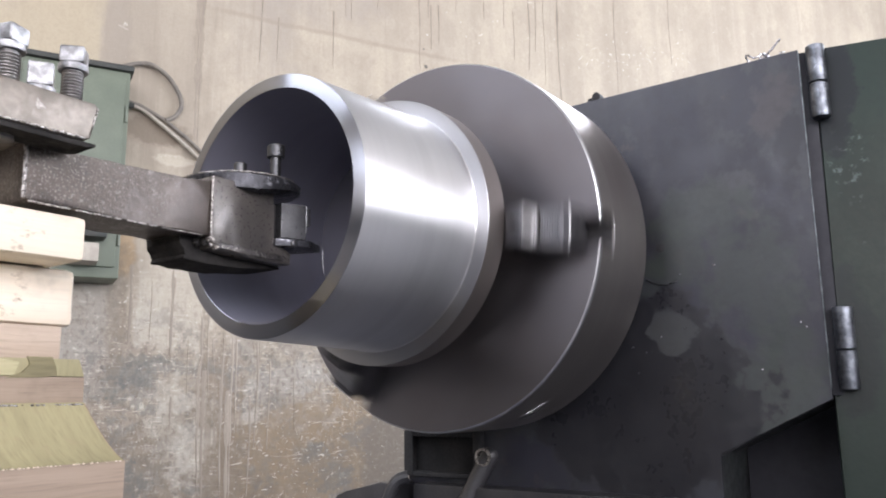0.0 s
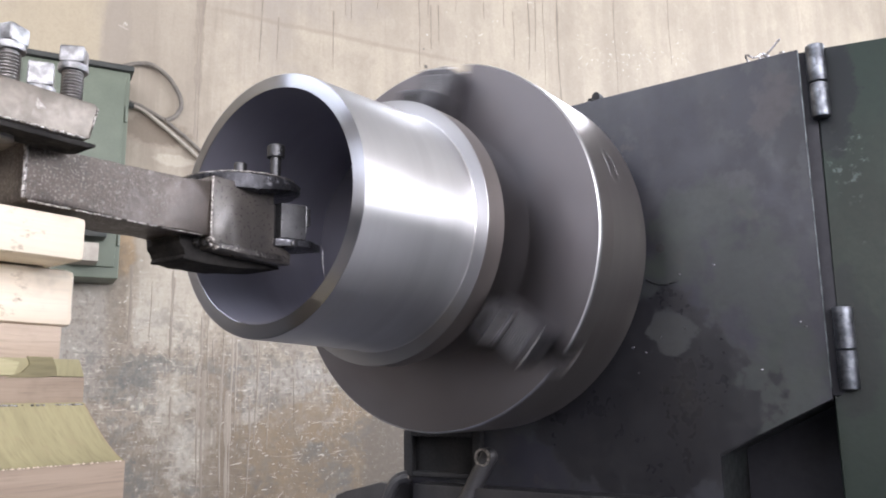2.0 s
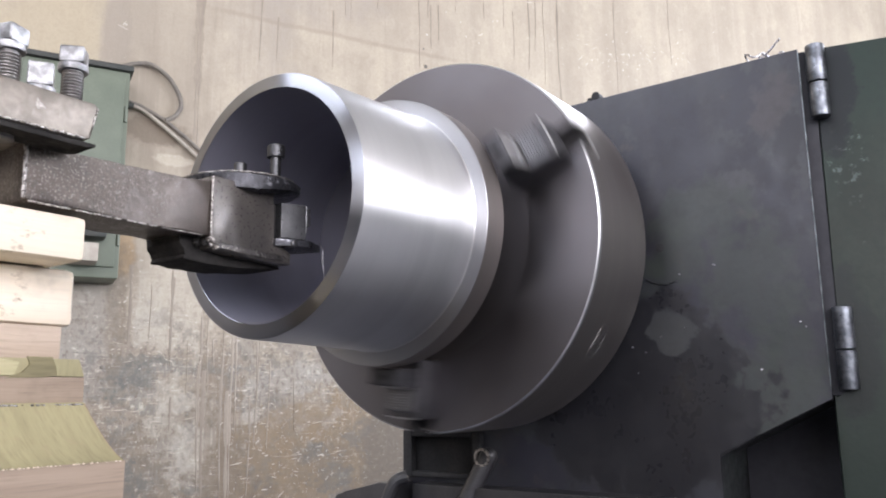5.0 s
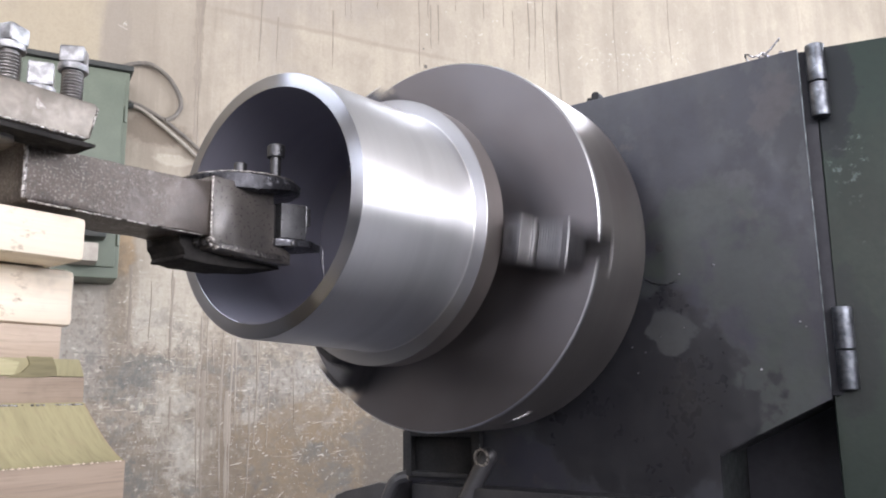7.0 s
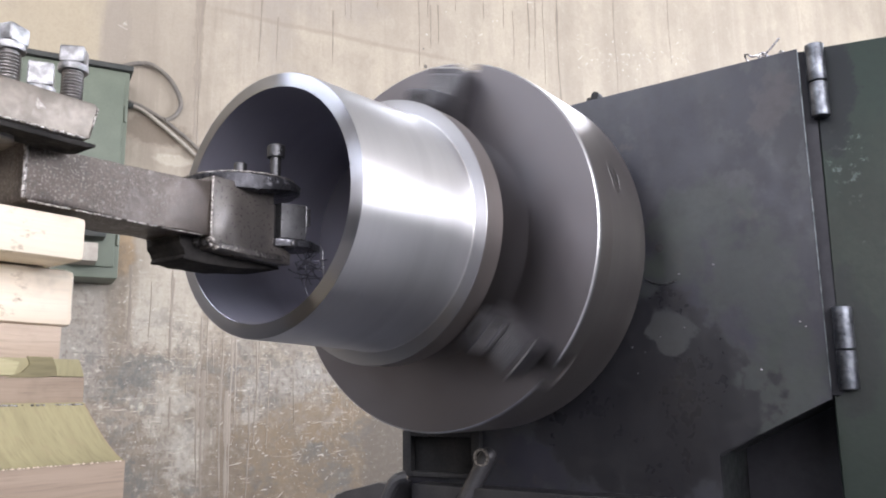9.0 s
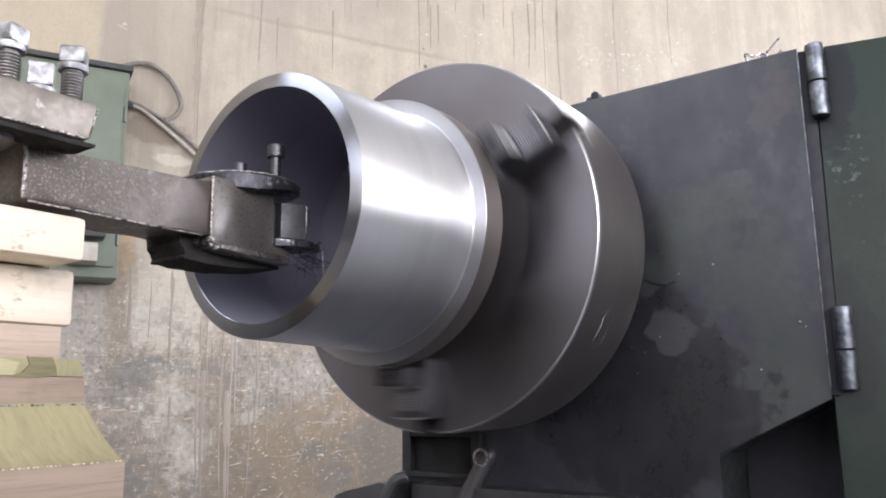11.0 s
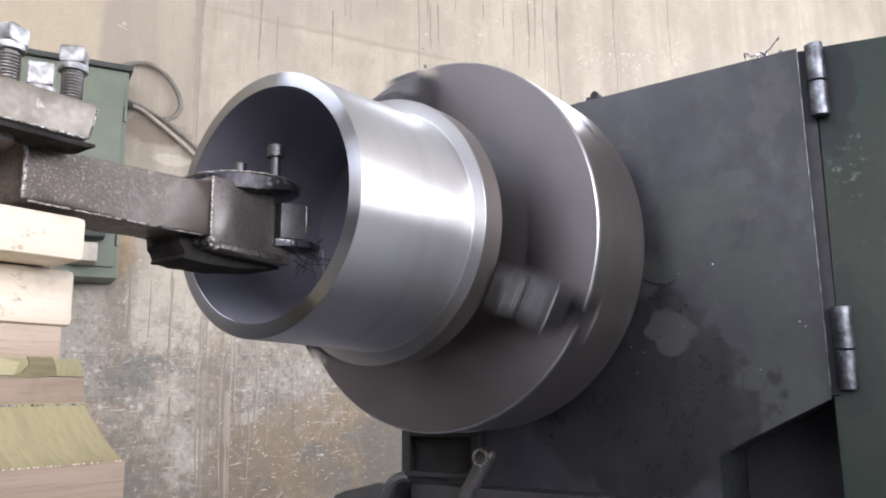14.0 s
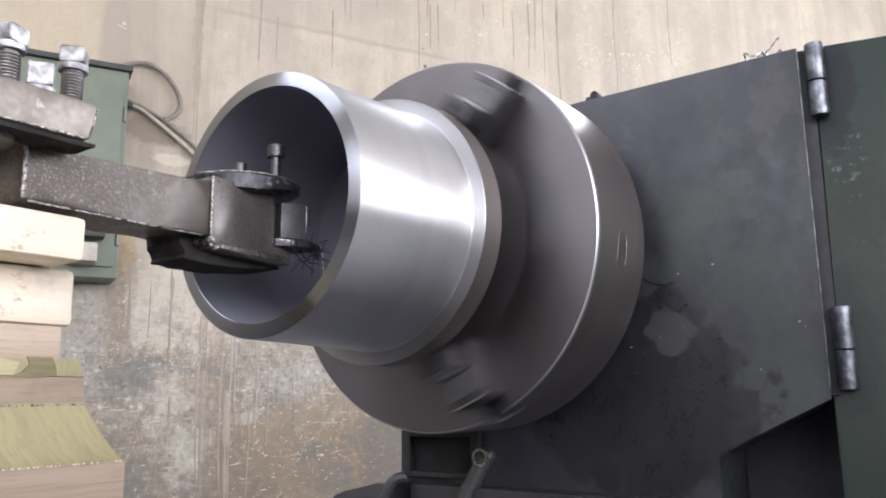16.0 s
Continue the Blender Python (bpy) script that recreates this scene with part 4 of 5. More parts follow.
def slot_lining(profile, deep, half):
    """The two sides and the floor of a jaw slot."""
    bm = block((deep - 0.0004, -0.1975, -half), (deep + 0.0010, -0.124, half))
    for z in (-half, half):
        bm.faces.new([bm.verts.new((x, -math.sqrt(r * r - half * half), z)) for x, r in profile])
    return bm


def chuck():
    """The face is cut by three jaw slots, open at the rim; key sockets lie between them."""
    ob = thing("lathe_chuck", pose(0, 0, AX), "dark steel three-jaw lathe chuck spinning on the headstock", "chuck")
    x0, deep, inner, half = 0.2314, 0.2604, 0.124, 0.0155
    edge = [(x0, 0.1982), (0.2320, 0.1992), (0.2332, 0.1998), (0.2362, 0.1999)]
    part("hub_face", lathe([(0.300, 0.052), (0.2325, 0.052), (x0, 0.0535), (x0, inner)], 0, 128), CHUCK_FACE, ob)
    part("body", lathe([(deep, 0.130), (deep, 0.2), (0.3160, 0.2), (0.3400, 0.1996), (0.3425, 0.1985), (0.3436, 0.196), (0.3436, 0.05)], 0, 128), CHUCK_RIM, ob, "brown-stained steel rim")
    for k in range(3):
        turn = pose(0, 0, 0, -120 * k, 0, 0)
        for name, bm, mat, label in (("face_segment", rim_arc([(x0, inner), (x0, 0.160), (x0, 0.1982)], half), CHUCK_FACE, "dark oiled chuck face"),
                                     ("edge", rim_arc(edge, half), CHUCK_EDGE, "polished bright rim edge"),
                                     ("rim_segment", rim_arc([(0.2362, 0.1999), (deep, 0.2)], half), CHUCK_RIM, "brown-stained steel rim"),
                                     ("jaw_slot", slot_lining([(x0, inner), *edge, (deep, 0.2), (deep, inner)], deep, half), SLOT, "jaw slot lining, darkened for shade")):
            piece = part(name, bm, mat, ob, label)
            piece.matrix_local = turn
        jaw = part("jaw", jaw_base(), JAW_STEEL, ob, "ground steel chuck jaw")
        jaw.matrix_local = turn
        grip = part("grip_block", grip_block(), [GRIP_STEEL, JAW_TOP_LIT], jaw, "dull oily grip block, its outward top painted as lit")
        # Outward faces take the lit colour.
        for f in grip.data.polygons:
            f.material_index = 1 if f.normal.y < -0.9 and f.center.y < -0.150 else 0
        part("screw_hole", lathe([(-0.0006, 0), (-0.0006, 0.0036), (0.0004, 0.0042)], 0, 20, (0.1676, -0.1425, 0.0)), BLACK_GAP, jaw, "dark screw hole")
        part("serrated_step", serrated_step(), SERRATED, jaw, "bright serrated step")
        # Bright cords stand in for highlights caught by the jaw edges.
        for x, y, half, r in ((0.2006, -0.1835, 0.0182, 0.0010), (0.1898, -0.1535, 0.0160, 0.0009), (0.1874, -0.1528, 0.0160, 0.0006)):
            part("bright_edge", cord([(x, y, -half), (x, y, 0), (x, y, half)], r, 6, steps=1), CHUCK_EDGE, jaw, "bright cord for the edge highlight")
        rub = part("bright_edge", cord([(deep, -0.2 * math.cos(t), 0.2 * math.sin(t)) for t in (-0.078, -0.04, 0, 0.04, 0.078)], 0.0006, 6, steps=2), CHUCK_EDGE, ob, "slot end rubbed bright")
        rub.matrix_local = turn
        sock = part("key_socket", lathe([(0.0050, 0), (0.0050, 0.0056), (-0.0008, 0.0056), (-0.0008, 0.0088), (0.0010, 0.0094)], 1, 24, (0.2850, -0.1996, 0)), BLACK_GAP, ob, "dark chuck key socket")
        sock.matrix_local = pose(0, 0, 0, 60 - 120 * k, 0, 0)
        part("socket_lip", lathe([(-0.0005, 0.0090), (-0.0009, 0.0094), (-0.0009, 0.0102), (0.0012, 0.0105)], 1, 24, (0.2850, -0.1996, 0)), CHUCK_EDGE, sock, "bright socket lip")
    return ob


def jaw_base():
    bm = block((0.2000, -0.1840, -0.0190), (0.2312, -0.125, 0.0190), 0.0015)
    return block((0.2310, -0.1740, -0.0150), (0.2560, -0.126, 0.0150), bm=bm)


def grip_block():
    return prism([(0.2003, -0.134), (0.1690, -0.134), (0.1675, -0.136), (0.1675, -0.1495), (0.1690, -0.1520), (0.1890, -0.1520), (0.1905, -0.1535), (0.2003, -0.1535)],
                 2, -0.0170, 0.0170, 0.0012)


def serrated_step():
    pts = [(0.2001, -0.1540)]
    for i in range(8):
        r = 0.1548 + i * 0.0027
        pts += [(0.1970, -r), (0.1970, -r - 0.0016), (0.1978, -r - 0.0019), (0.1978, -r - 0.0025)]
    pts += [(0.2001, -0.1775)]
    return prism(pts, 2, -0.0165, 0.0165)


CHUCK = chuck()


def workpiece():
    ob = thing("flanged_steel_tube", pose(0, 0, AX), "bright freshly turned steel tube with a flange, held in the chuck", "workpiece")
    part("outer_surface", lathe([(0.0014, 0.1139), (0.0020, 0.1143), (0.1410, 0.1186), (0.1430, 0.1189), (0.1437, 0.1197)], 0, 160), STEEL, ob)
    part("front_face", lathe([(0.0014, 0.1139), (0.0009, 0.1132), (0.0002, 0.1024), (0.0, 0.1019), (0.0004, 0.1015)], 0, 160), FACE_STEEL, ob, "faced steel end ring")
    part("bore", lathe([(0.0004, 0.1015), (0.1690, 0.1015)], 0, 128), BORE_STEEL, ob, "bore wall, darkened for shade")
    part("bore_bottom", lathe([(0.1690, 0.1015), (0.1693, 0.05), (0.1693, 0.0)], 0, 96), BORE_END, ob, "bore bottom, darkened further for shade")
    part("flange_face", lathe([(0.1437, 0.1197), (0.1439, 0.1206), (0.1439, 0.1322), (0.1443, 0.1326)], 0, 160), SHOULDER, ob, "shoulder face in dimmed steel")
    part("flange_rim", lathe([(0.1443, 0.1326), (0.1706, 0.1326), (0.1716, 0.1316), (0.1720, 0.098), (0.1720, 0.0)], 0, 160), SKIN_STEEL, ob, "brown unmachined flange rim")
    return ob


TUBE = workpiece()


# ---- tool and packing on the carriage ----
def hex_screw(parent, x, y, z0, z1, head, r_head, r_shaft):
    s = part("cap_screw", lathe([(z0, 0), (z0, r_shaft), (z1 - head, r_shaft), (z1 - head, r_head), (z1 - 0.0012, r_head), (z1, r_head - 0.0012), (z1, r_head * 0.5), (z1 - 0.004, r_head * 0.5),
                              (z1 - 0.004, 0)], 2, 24, (x, y, 0)), BLACK_OXIDE, parent, "black socket cap screw")
    return s


def nose_disc():
    """A round plate whose underside slants up towards the tip."""
    bm = lathe([(0.0005, 0), (0.0005, 0.047), (0.0018, 0.0495), (0.0130, 0.0500), (0.0146, 0.0485), (0.0148, 0)], 2, 64, (-0.012, 0.014, 0))
    for v in bm.verts:
        if v.co.z < 0.008:
            v.co.z += 0.0085 * max(0.0, min(1.0, (v.co.x + 0.030) / 0.065))
    return bm


def boring_tool():
    ob = thing("boring_tool", pose(fed(0), 0, AX), "oily forged steel boring tool holder reaching into the tube", "boring tool")
    bm = prism([(-0.2078, -0.0015), (-0.150, -0.0022), (-0.095, -0.0028), (-0.066, 0.003), (-0.060, -0.0410), (-0.13, -0.0405), (-0.2050, -0.0390)], 1, -0.020, 0.030, 0.0022)
    part("shank", rough_up(bm, 4, 0.0011, 95), FORGED, ob, "pitted forged shank")
    n = noise.noise
    part("burr", cord([(-0.2062 + 0.0012 * n(Vector((i * 0.8, 0, 0))), -0.0192, -0.0020 - 0.0019 * i) for i in range(20)], 0.0013, 6, steps=2), BURR, ob, "bright ragged burr on the shank end")
    for k, (x0, x1) in enumerate(((-0.203, -0.176), (-0.172, -0.140), (-0.136, -0.112), (-0.108, -0.074))):
        part("burr", cord([(x0 + (x1 - x0) * i / 9, -0.0196 + 0.0003 * n(Vector((i, 9, k))), -0.0398 - 0.012 * (x0 + (x1 - x0) * i / 9 + 0.2) + 0.0008 * n(Vector((i * 0.7 + x0 * 90, 4, 0)))) for i in range(10)],
                          0.0007, 6, steps=2), BURR, ob)
    bm = prism([(-0.0672, 0.0065), (-0.006, 0.0065), (-0.006, -0.0066), (-0.0075, -0.0385), (0.006, -0.0400), (0.0135, -0.0440), (0.0130, -0.0535), (-0.030, -0.0525), (-0.0672, -0.0500)],
               1, -0.0215, 0.045, 0.0018)
    part("head", rough_up(bm, 2, 0.0004, 60, 3), HEAD_STEEL, ob, "dark oily tool head")
    # The gusset runs on as a black wedge under the head.
    bm = prism([(-0.0853, -0.0380), (-0.0853, -0.0462), (-0.0838, -0.0490), (-0.0812, -0.0512), (-0.0792, -0.0548), (-0.0806, -0.0560), (-0.0812, -0.0576), (-0.0795, -0.0584), (-0.0600, -0.0598),
                (-0.0300, -0.0597), (0.0135, -0.0556), (0.0125, -0.0532), (-0.0300, -0.0500)], 1, -0.0085, 0.034, 0.0005)
    part("rough_gusset", rough_up(bm, 3, 0.0012, 210, 8), ROUGH_BLACK, ob, "rough black gusset under the head", 60)
    part("clamp_disc", rough_up(nose_disc(), 1, 0.0010, 70, 2), NOSE, ob,
         "round clamp nose of the head")
    part("bright_edge", cord([(-0.012 + 0.0487 * math.cos(a) + 0.0004 * noise.noise(Vector((a * 9, 0, 0))), 0.014 + 0.0487 * math.sin(a), 0.0147 + 0.0004 * noise.noise(Vector((a * 11, 3, 0))))
                            for a in (math.pi * (0.72 + 0.05 * i) for i in range(19))], 0.0007, 6, steps=3), BURR, ob, "bright burred edge")
    hex_screw(ob, 0.0045, -0.010, 0.0146, 0.0505, 0.0110, 0.0075, 0.0045)
    hex_screw(ob, -0.0045, 0.025, 0.0135, 0.0392, 0.0110, 0.0056, 0.0040)
    part("bit_slot", block((-0.0062, -0.0190, -0.0385), (0.004, 0.010, -0.0050)), BLACK_GAP, ob, "dark slot beside the bit")
    bit = part("tool_bit", prism([(-0.0022, -0.0263), (0.0178, -0.0342), (0.0300, -0.0180), (0.0280, 0.004), (0.0, 0.016)], 2, -0.0330, -0.0035, 0.0006),
               BLACK_OXIDE, ob, "black ground tool bit", 8)
    part("rear_edge", prism([(0.0195, -0.0310), (0.0240, -0.0330), (0.0310, -0.0180), (0.0290, -0.012)], 2, -0.0200, -0.0055, 0.0005), BLACK_OXIDE, bit)
    part("bit_seat", prism([(-0.0060, -0.0240), (0.0060, -0.0312), (0.0200, -0.0365), (0.0420, -0.0265), (0.0330, -0.004), (0.0180, 0.012), (-0.0060, 0.012)], 2, -0.0395, -0.0335, 0.0008), NOSE, ob, "black insert seat")
    part("wedge_screw", lathe([(-0.0335, 0), (-0.0335, 0.0022), (-0.0325, 0.0030), (-0.022, 0.0030)], 1, 16, (0.0075, 0.0, -0.0372)), ZINC, ob, "small bright wedge screw")
    part("bright_edge", cord([(-0.0673 + 0.0007 * noise.noise(Vector((i * 0.7, 2, 0))), -0.0213 + 0.0005 * noise.noise(Vector((i * 0.9, 7, 0))), 0.0055 - i * 0.0030) for i in range(19)], 0.0011, 6, steps=3), BURR, ob, "bright burred edge")
    lip = prism([(-0.0660, -0.0455), (-0.0500, -0.0445), (-0.0200, -0.0462), (0.0060, -0.0470), (0.0050, -0.0520), (-0.0300, -0.0515), (-0.0660, -0.0492)], 1, -0.0228, -0.0180, 0.0008)
    part("speckled_lip", rough_up(lip, 4, 0.0011, 260, 4), LIP, ob, "speckled weld along the lower lip")
    for i, (x, y, z) in enumerate(((-0.0655, -0.022, -0.0465), (-0.0625, -0.022, -0.0490), (-0.0675, -0.0215, -0.0440), (-0.0700, -0.018, -0.0465), (-0.0735, -0.012, -0.0455))):
        bm = bmesh.new()
        bmesh.ops.create_icosphere(bm, subdivisions=3, radius=0.0024 + 0.0003 * (i % 3))
        for v in bm.verts:
            v.co = v.co * (1 + 0.55 * n(v.co * 500 + Vector((i, 0, 0)))) + Vector((x, y, z))
        part("weld_bead", bm, BURR if i < 3 else ROUGH_BLACK, ob)
    part("bright_edge", cord([(0.0178, -0.0343, -0.0042), (0.0178, -0.0343, -0.016), (0.0178, -0.0343, -0.0270)], 0.0005, 6, steps=2), ZINC, bit, "bright ground edge")
    part("hanging_chip", cord([(0.0448, -0.0225, -0.0300), (0.0470, -0.0245, -0.0370), (0.0472, -0.0250, -0.0470), (0.0480, -0.0255, -0.0560)], 0.0005, 5), ZINC, ob, "bright hanging steel chip")
    return ob


TOOL = boring_tool()


def square_bolt(parent, x, y, z_low, z_collar, z_top, r, head, turn):
    """A square-headed bolt with a round collar and a ridged thread."""
    prof, z = [(z_low, 0), (z_low, r * 0.86)], z_low
    pitch = 0.0021
    while z + pitch < z_collar:
        prof += [(z + pitch * 0.45, r), (z + pitch * 0.6, r), (z + pitch, r * 0.86)]
        z += pitch
    prof += [(z_collar, r * 0.86), (z_collar, 0)]
    bolt = part("bolt", lathe(prof, 2, 28, (x, y, 0)), THREAD, parent, "threaded steel bolt")
    part("collar", lathe([(z_collar - 0.0002, 0), (z_collar - 0.0002, head * 0.60), (z_collar + 0.0012, head * 0.63), (z_collar + 0.0042, head * 0.60), (z_collar + 0.0042, 0)], 2, 32, (x, y, 0)), ZINC, bolt)
    h = head / 2
    bm = block((-h, -h, z_collar + 0.0043), (h, h, z_top), 0.0018, 3)
    cap = part("square_head", bm, ZINC, bolt, "bright square bolt head")
    cap.matrix_local = pose(x, y, 0, 0, 0, turn)
    return bolt


def tool_clamp():
    ob = thing("tool_clamp", pose(fed(0), 0, AX), "scuffed steel clamp plate with square-headed bolts over the tool shank", "tool clamp")
    bm = prism([(-0.34, -0.0024), (-0.1880, -0.0024), (-0.1808, 0.0000), (-0.1782, 0.0200), (-0.1802, 0.0230), (-0.34, 0.0230)], 1, -0.050, 0.058, 0.0020)
    a, b, c = Vector((-0.1786, -0.050, 0.0210)), Vector((-0.1845, -0.050, -0.0024)), Vector((-0.1786, -0.0435, -0.0024))
    cut = (b - a).cross(c - a)
    cut = cut if cut.x > 0 else -cut
    bmesh.ops.bisect_plane(bm, geom=bm.verts[:] + bm.edges[:] + bm.faces[:], plane_co=a, plane_no=cut, clear_outer=True)
    bmesh.ops.holes_fill(bm, edges=[e for e in bm.edges if e.is_boundary])
    part("clamp_plate", rough_up(bm, 3, 0.0006, 60, 5), PLATE_STEEL, ob, "scuffed steel clamp plate")
    # Added black strip that stands for shade on the plate's underside.
    underside_shade = prism([(-0.34, -0.0027), (-0.1772, -0.0027), (-0.1776, -0.0050), (-0.1850, -0.0066), (-0.34, -0.0050)], 1, -0.0490, -0.0250, 0.0008)
    part("underside_shade", rough_up(underside_shade, 3, 0.0008, 110, 2), ROUGH_BLACK, ob, "black strip for the shaded plate underside")
    n = noise.noise
    for k, (x0, x1) in enumerate(((-0.245, -0.226), (-0.224, -0.209), (-0.206, -0.186))):
        part("burr", cord([(x0 + (x1 - x0) * i / 11, -0.0502 + 0.0003 * n(Vector((i, 2, k))), -0.0014 + 0.0012 * n(Vector((i * 0.8, k * 5, 0)))) for i in range(12)], 0.00075, 6, steps=2), BURR, ob, "bright ragged edge")
    part("burr", cord([(-0.1788 - 0.0030 * i / 8 + 0.0003 * n(Vector((i, 4, 1))), -0.0501, 0.0200 - 0.0140 * i / 8) for i in range(9)], 0.0006, 6, steps=2), BURR, ob, "bright ragged edge")
    square_bolt(ob, -0.1862, -0.030, 0.0222, 0.0474, 0.0632, 0.0068, 0.0150, -41)
    square_bolt(ob, -0.2262, -0.030, -0.0090, 0.0474, 0.0632, 0.0068, 0.0150, 21)
    square_bolt(ob, -0.1800, 0.025, 0.0222, 0.0480, 0.0692, 0.0068, 0.0164, -30)
    square_bolt(ob, -0.3000, 0.025, -0.0400, 0.0530, 0.0700, 0.0068, 0.0150, 10)
    return ob


CLAMP = tool_clamp()


def board(name, lo, hi, mat, label, bevel=0.003, amount=0.0012):
    base = ((lo[0] + hi[0]) / 2, (lo[1] + hi[1]) / 2, lo[2])
    bm = block([a - b for a, b in zip(lo, base)], [a - b for a, b in zip(hi, base)], bevel, 2)
    ob = part(name, rough_up(bm, 2, amount, 30, lo[2] * 40), mat)
    ob.matrix_world = pose(base[0] + fed(0), base[1], AX + base[2])
    return tagged(ob, label, "wooden block", "packing blocks under the tool")


PACKING = [
    board("packing_block", (-0.36, -0.015, -0.0722), (-0.1605, 0.065, -0.0425), WOOD_PALE, "pale pine packing block with rounded ends under the shank", 0.005),
    board("packing_block", (-0.36, 0.018, -0.1115), (-0.1480, 0.085, -0.0730), WOOD_PALE, "thick pale pine packing block in the stack", 0.005),
    board("packing_block", (-0.36, 0.020, -0.1343), (-0.1540, 0.085, -0.1118), WOOD_GREY, "thin weathered pine board in the packing stack", 0.0015),
]


def painted_board():
    ob = thing("painted_board", pose(fed(0), 0, AX - 0.1628), "brown board with olive-painted upper edge in the packing stack", "wooden block", "packing blocks under the tool")
    part("plank", block((-0.36, 0.0, 0.0), (-0.1470, 0.085, 0.0165), 0.0008), WOOD_BROWN, ob)
    part("painted_edge", prism([(-0.36, 0.0167), (-0.1470, 0.0167), (-0.1510, 0.0280), (-0.36, 0.0280)], 1, 0.0005, 0.085, 0.0008), OLIVE, ob, "olive-painted upper edge")
    part("bare_patch", prism([(-0.360, 0.0185), (-0.1930, 0.0175), (-0.1905, 0.0255), (-0.2100, 0.0283), (-0.360, 0.0284)], 1, -0.0003, 0.0003), OLIVE_PALE, ob, "rubbed paler paint")
    part("dark_patch", prism([(-0.1985, 0.0155), (-0.1760, 0.0160), (-0.1660, 0.0172), (-0.1670, 0.0225), (-0.1700, 0.0290), (-0.1860, 0.0290), (-0.1840, 0.0240), (-0.1890, 0.0185)], 1, -0.0006, 0.0004), OLIVE_DARK, ob, "dark oiled paint")
    return ob


def pattern_block():
    """A thick block whose upper front is hollowed in a long painted curve."""
    ob = thing("pattern_block", pose(fed(0), 0, AX - 0.2995), "thick brown wooden block with olive-painted hollow front", "wooden block", "packing blocks under the tool")
    top, front = 0.1360, 0.1012
    curve = [(0.0 - 0.05 * (i / 10), top + (front - top) * (1 - (1 - i / 10) ** 1.35)) for i in range(11)]
    part("wood_body", prism([(0.085, 0.0), (0.085, top)] + curve + [(-0.05, 0.0)], 0, -0.36, -0.1455, 0.0), WOOD_BROWN, ob, smooth=20)
    skin = prism([(0.0, top + 0.0008)] + [(y - 0.0003, z + 0.0008) for y, z in curve[1:]] + [(y, z + 0.0001) for y, z in curve[:0:-1]] + [(0.0, top + 0.0001)], 0, -0.36, -0.1470)
    part("painted_hollow", skin, OLIVE, ob, "olive-painted hollow", 20)
    return ob


PACKING += [painted_board(), pattern_block()]


def crumbs(name, x0, x1, y, z, n, size, mat, label, seed):
    """A line of loose crumbs lying on an edge."""
    r = random.Random(seed)
    bm = bmesh.new()
    for i in range(n):
        at = Vector((r.uniform(x0, x1), y + r.gauss(0, size), z + size * 0.4))
        made = bmesh.ops.create_icosphere(bm, subdivisions=1, radius=size * r.uniform(0.4, 1.1))["verts"]
        for v in made:
            v.co = Vector((v.co.x * r.uniform(0.7, 1.6), v.co.y, v.co.z * 0.7)) + at
    ob = part(name, bm, mat)
    ob.matrix_world = pose(fed(0), 0, AX)
    tagged(ob, label, "swarf", "", "stuff")
    return ob


PACKING.append(crumbs("swarf_crumbs", -0.33, -0.148, -0.0015, -0.1645, 190, 0.0011, SWARF, "line of bright swarf crumbs on the packing stack", 5))
PACKING.append(crumbs("wood_splinters", -0.33, -0.1475, -0.0495, -0.1985, 150, 0.0008, WOOD_PALE, "pale splintered edge of the hollowed block", 6))


# ---- swarf ----
def curl(name, at, size, turns, label, seed):
    r = random.Random(seed)
    pts = []
    for i in range(int(turns * 8)):
        a = i * math.pi / 4
        pts.append((size * 0.35 * math.cos(a) + i * size * 0.05 * r.uniform(0.6, 1.4), size * 0.25 * math.sin(a) - i * size * 0.05, abs(size * 0.35 * math.sin(a * 0.9)) + 0.001))
    ob = part(name, cord(pts, 0.0010, 5, steps=3), SWARF)
    ob.matrix_world = pose(*at)
    return tagged(ob, label, "swarf")


curl("swarf_curl", (HX + 0.002, -0.302, AX + 0.1840), 0.026, 3.6, "tangled curl of steel swarf on the headstock top", 3)
ob = part("swarf_sliver", cord([(0, 0, 0), (0.001, -0.012, 0.008), (0.002, -0.024, 0.020)], 0.0011, 6), SWARF)
ob.matrix_world = pose(HX + 0.004, -0.310, AX + 0.1845)
tagged(ob, "straight dark sliver of swarf on the headstock top", "swarf")
def cover_specks():
    r = random.Random(12)
    bm = bmesh.new()
    for y, z in ((-0.188, -0.102), (-0.170, -0.118), (-0.215, -0.094), (-0.213, -0.036), (-0.330, -0.095), (-0.335, -0.10), (-0.29, -0.14), (-0.16, -0.14), (-0.155, -0.112), (-0.25, -0.03)):
        made = bmesh.ops.create_icosphere(bm, subdivisions=1, radius=r.uniform(0.0007, 0.0012))["verts"]
        for v in made:
            v.co = Vector((v.co.x * 0.5 - 0.0046, v.co.y * r.uniform(0.8, 1.8) + y, v.co.z + z))
    ob = part("swarf_specks", bm, SWARF)
    ob.matrix_world = pose(HX, 0, AX)
    tagged(ob, "tiny bright steel specks stuck to the oily cover", "swarf", "", "stuff")


cover_specks()
ob = part("swarf_thread", cord([(-0.0055, -0.1753, -0.0389), (-0.0060, -0.1848, -0.0436), (-0.0060, -0.1955, -0.0458), (-0.0055, -0.2101, -0.0435)], 0.0005, 5), SWARF)
ob.matrix_world = pose(HX, 0, AX)
tagged(ob, "thin bright thread of swarf stuck to the oily cover", "swarf")
knob = thing("oil_nipple", pose(HX + 0.01, -0.120, AX + 0.1780), "small dark greasy oil nipple on the headstock top", "oil nipple")
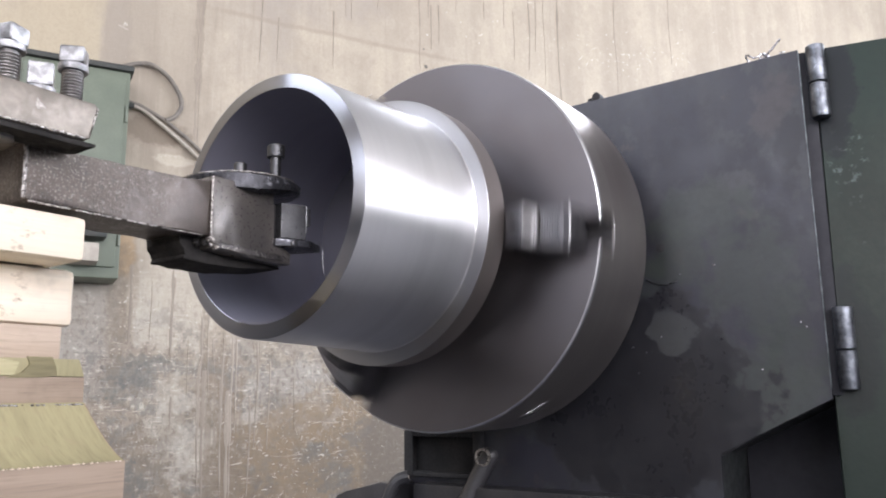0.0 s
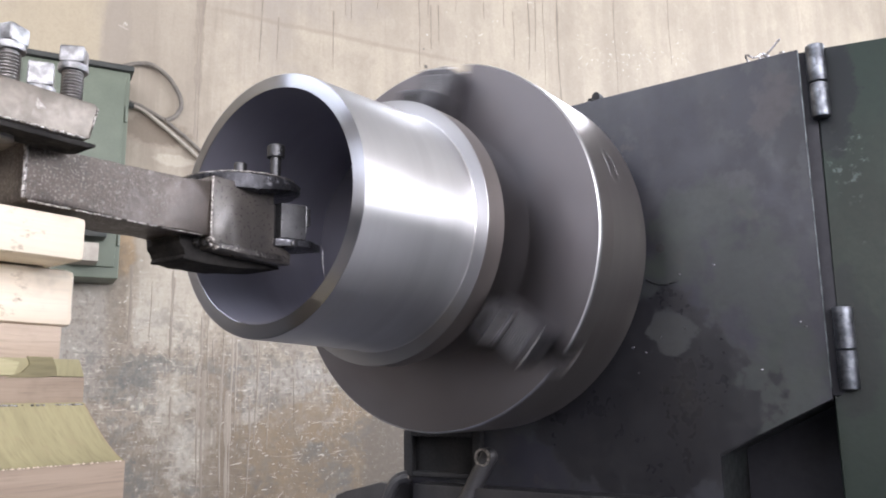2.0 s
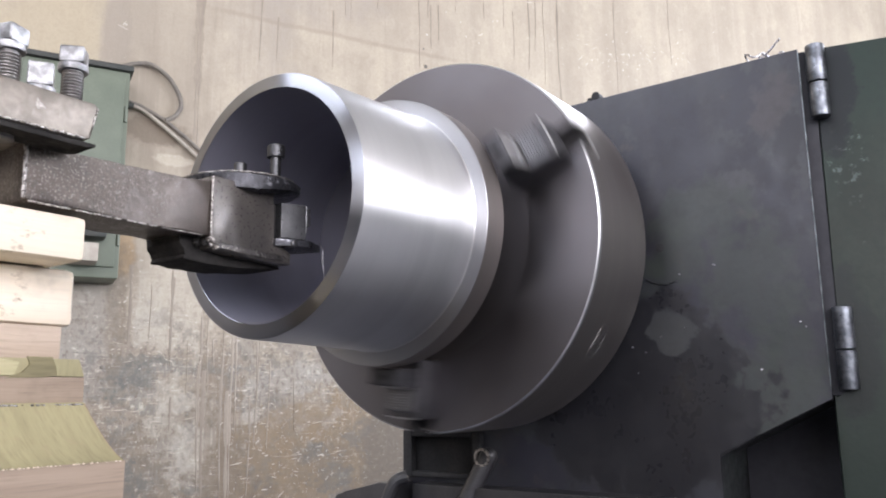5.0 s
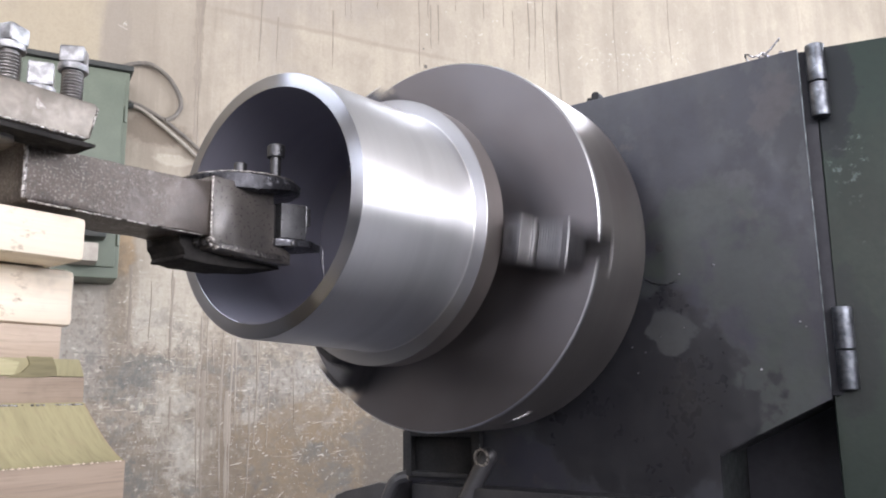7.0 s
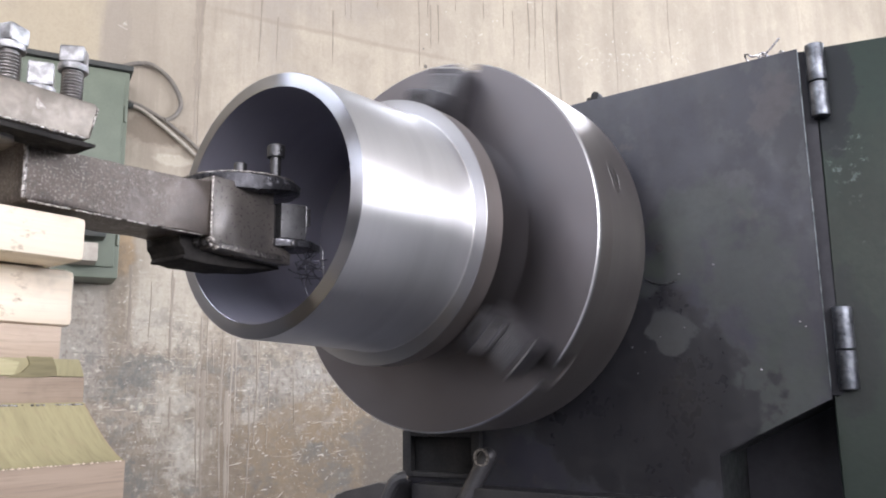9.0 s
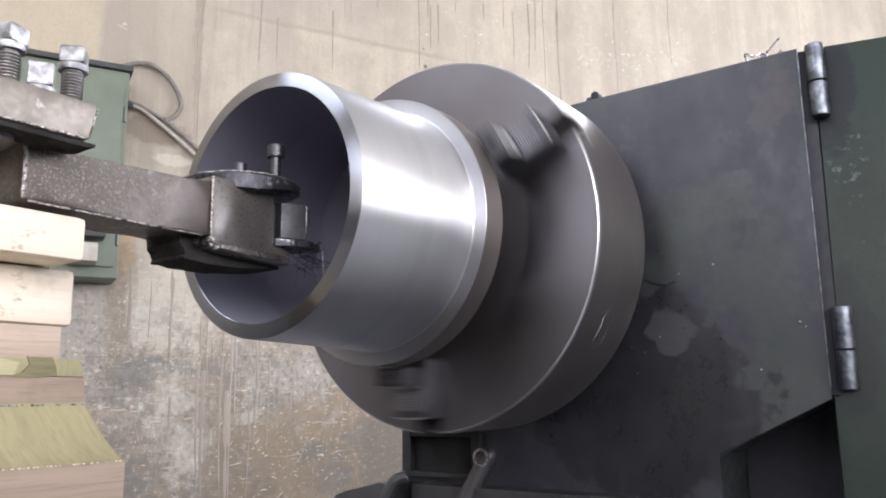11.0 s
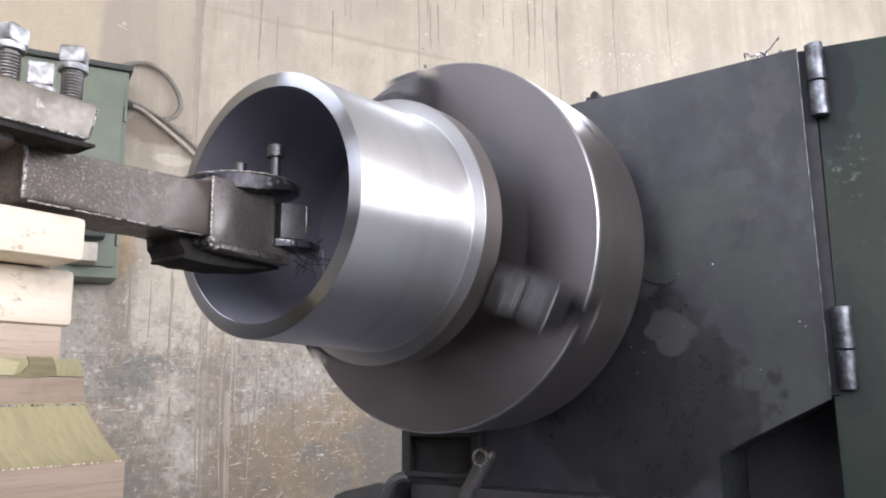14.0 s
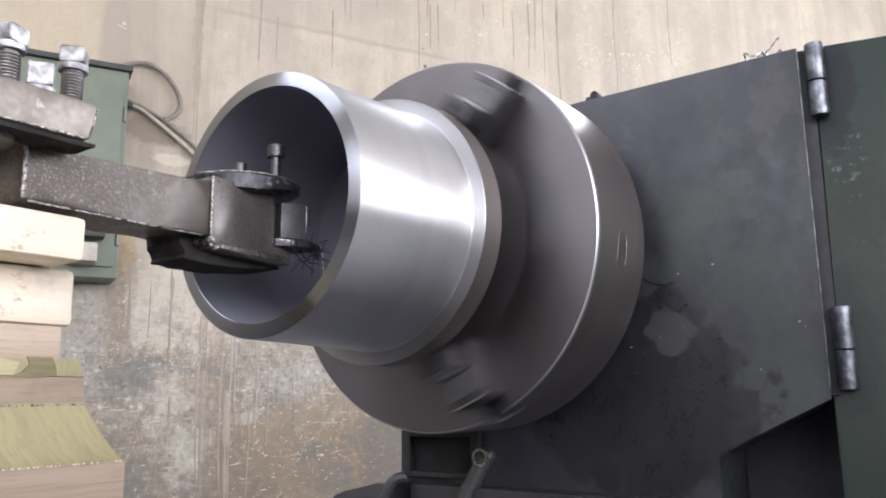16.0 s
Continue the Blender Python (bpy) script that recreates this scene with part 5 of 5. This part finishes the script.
part("stem", lathe([(0, 0.011), (0.007, 0.009), (0.011, 0.005), (0.013, 0.005)], 2, 16, (0, 0.006, 0)), CAST, knob)
part("cap", lathe([(-0.006, 0), (-0.006, 0.005), (0.006, 0.005), (0.006, 0)], 0, 16, (0, -0.002, 0.0135)), CAST, knob)


def chip_tangle():
    """Thin chips that gather behind the tool and hang at its bit."""
    q = random.Random(21)
    bm = bmesh.new()
    for k in range(20):
        a, tilt = q.uniform(0, 6.28), q.uniform(-0.9, 0.9)
        long, bend = q.uniform(0.008, 0.015), q.uniform(0.002, 0.007)
        at = Vector((q.uniform(-0.008, 0.008), q.uniform(-0.005, 0.005), q.uniform(-0.009, 0.007)))
        way = Vector((math.cos(a) * 0.7, -math.cos(a) * 0.5, math.sin(a)))
        side = Vector((math.sin(tilt), math.cos(tilt), 0.4 * math.cos(a)))
        cord([at + way * long * f + side * bend * (1 - f * f) for f in (-1.0, -0.5, 0.0, 0.5, 1.0)], q.uniform(0.00026, 0.00052), 5, bm, 3)
    ob = part("chip_tangle", bm, CHIP)
    ob.matrix_world = pose(*CHIP_BEHIND, AX - 0.022)
    return tagged(ob, "tangle of thin dark steel chips at the tool bit", "swarf")


CHIP_BEHIND = (0.040, 0.035)
TANGLE = chip_tangle()


# ---- what moves ----
WOBBLE = ((0.0, -5.3), (1.5, -4.6), (3.5, -3.9), (6.5, 3.6), (7.5, 4.4), (9.0, 5.5), (11.5, -2.5), (12.5, -4.0), (13.5, -2.0), (14.5, 0.5), (16.0, -1.2))


def spindle_angle(t):
    return 1.83 + 460.8 * t + float(np.interp(t, [a for a, _ in WOBBLE], [b for _, b in WOBBLE]))


def motions():
    for turning in (CHUCK, TUBE):
        walk(turning, [(i / 15, pose(0, 0, AX, -spindle_angle(i / 15))) for i in range(241)])
    bx, by = CHIP_BEHIND
    rows = [(0.0, bx, by, -0.022, 0), (4.0, bx, by, -0.022, 0), (7.4, bx, by, -0.022, 0), (7.7, 0.046, 0.000, -0.042, 25), (8.0, 0.036, -0.026, -0.055, 60), (8.5, 0.033, -0.024, -0.052, 35), (9.2, 0.034, -0.026, -0.053, 10), (10.3, 0.033, -0.027, -0.050, 70), (11.1, 0.031, -0.029, -0.048, 40), (11.6, 0.032, -0.029, -0.045, 75),
            (12.1, 0.030, -0.028, -0.042, 50), (12.8, 0.033, -0.030, -0.043, 20), (13.6, 0.031, -0.029, -0.046, 55), (14.5, 0.032, -0.030, -0.045, 30), (15.5, 0.034, -0.030, -0.045, 45), (16.0, 0.034, -0.028, -0.043, 60)]
    walk(TANGLE, [(t, pose(x + fed(t), y, AX + z, 0.4 * a, a, 0)) for t, x, y, z, a in rows])
    for carried in (CARRIAGE, TOOL, CLAMP, *PACKING):
        x, y, z = carried.matrix_world.translation
        walk(carried, [(t, pose(x - fed(0) + fed(t), y, z)) for t in range(17)])


motions()
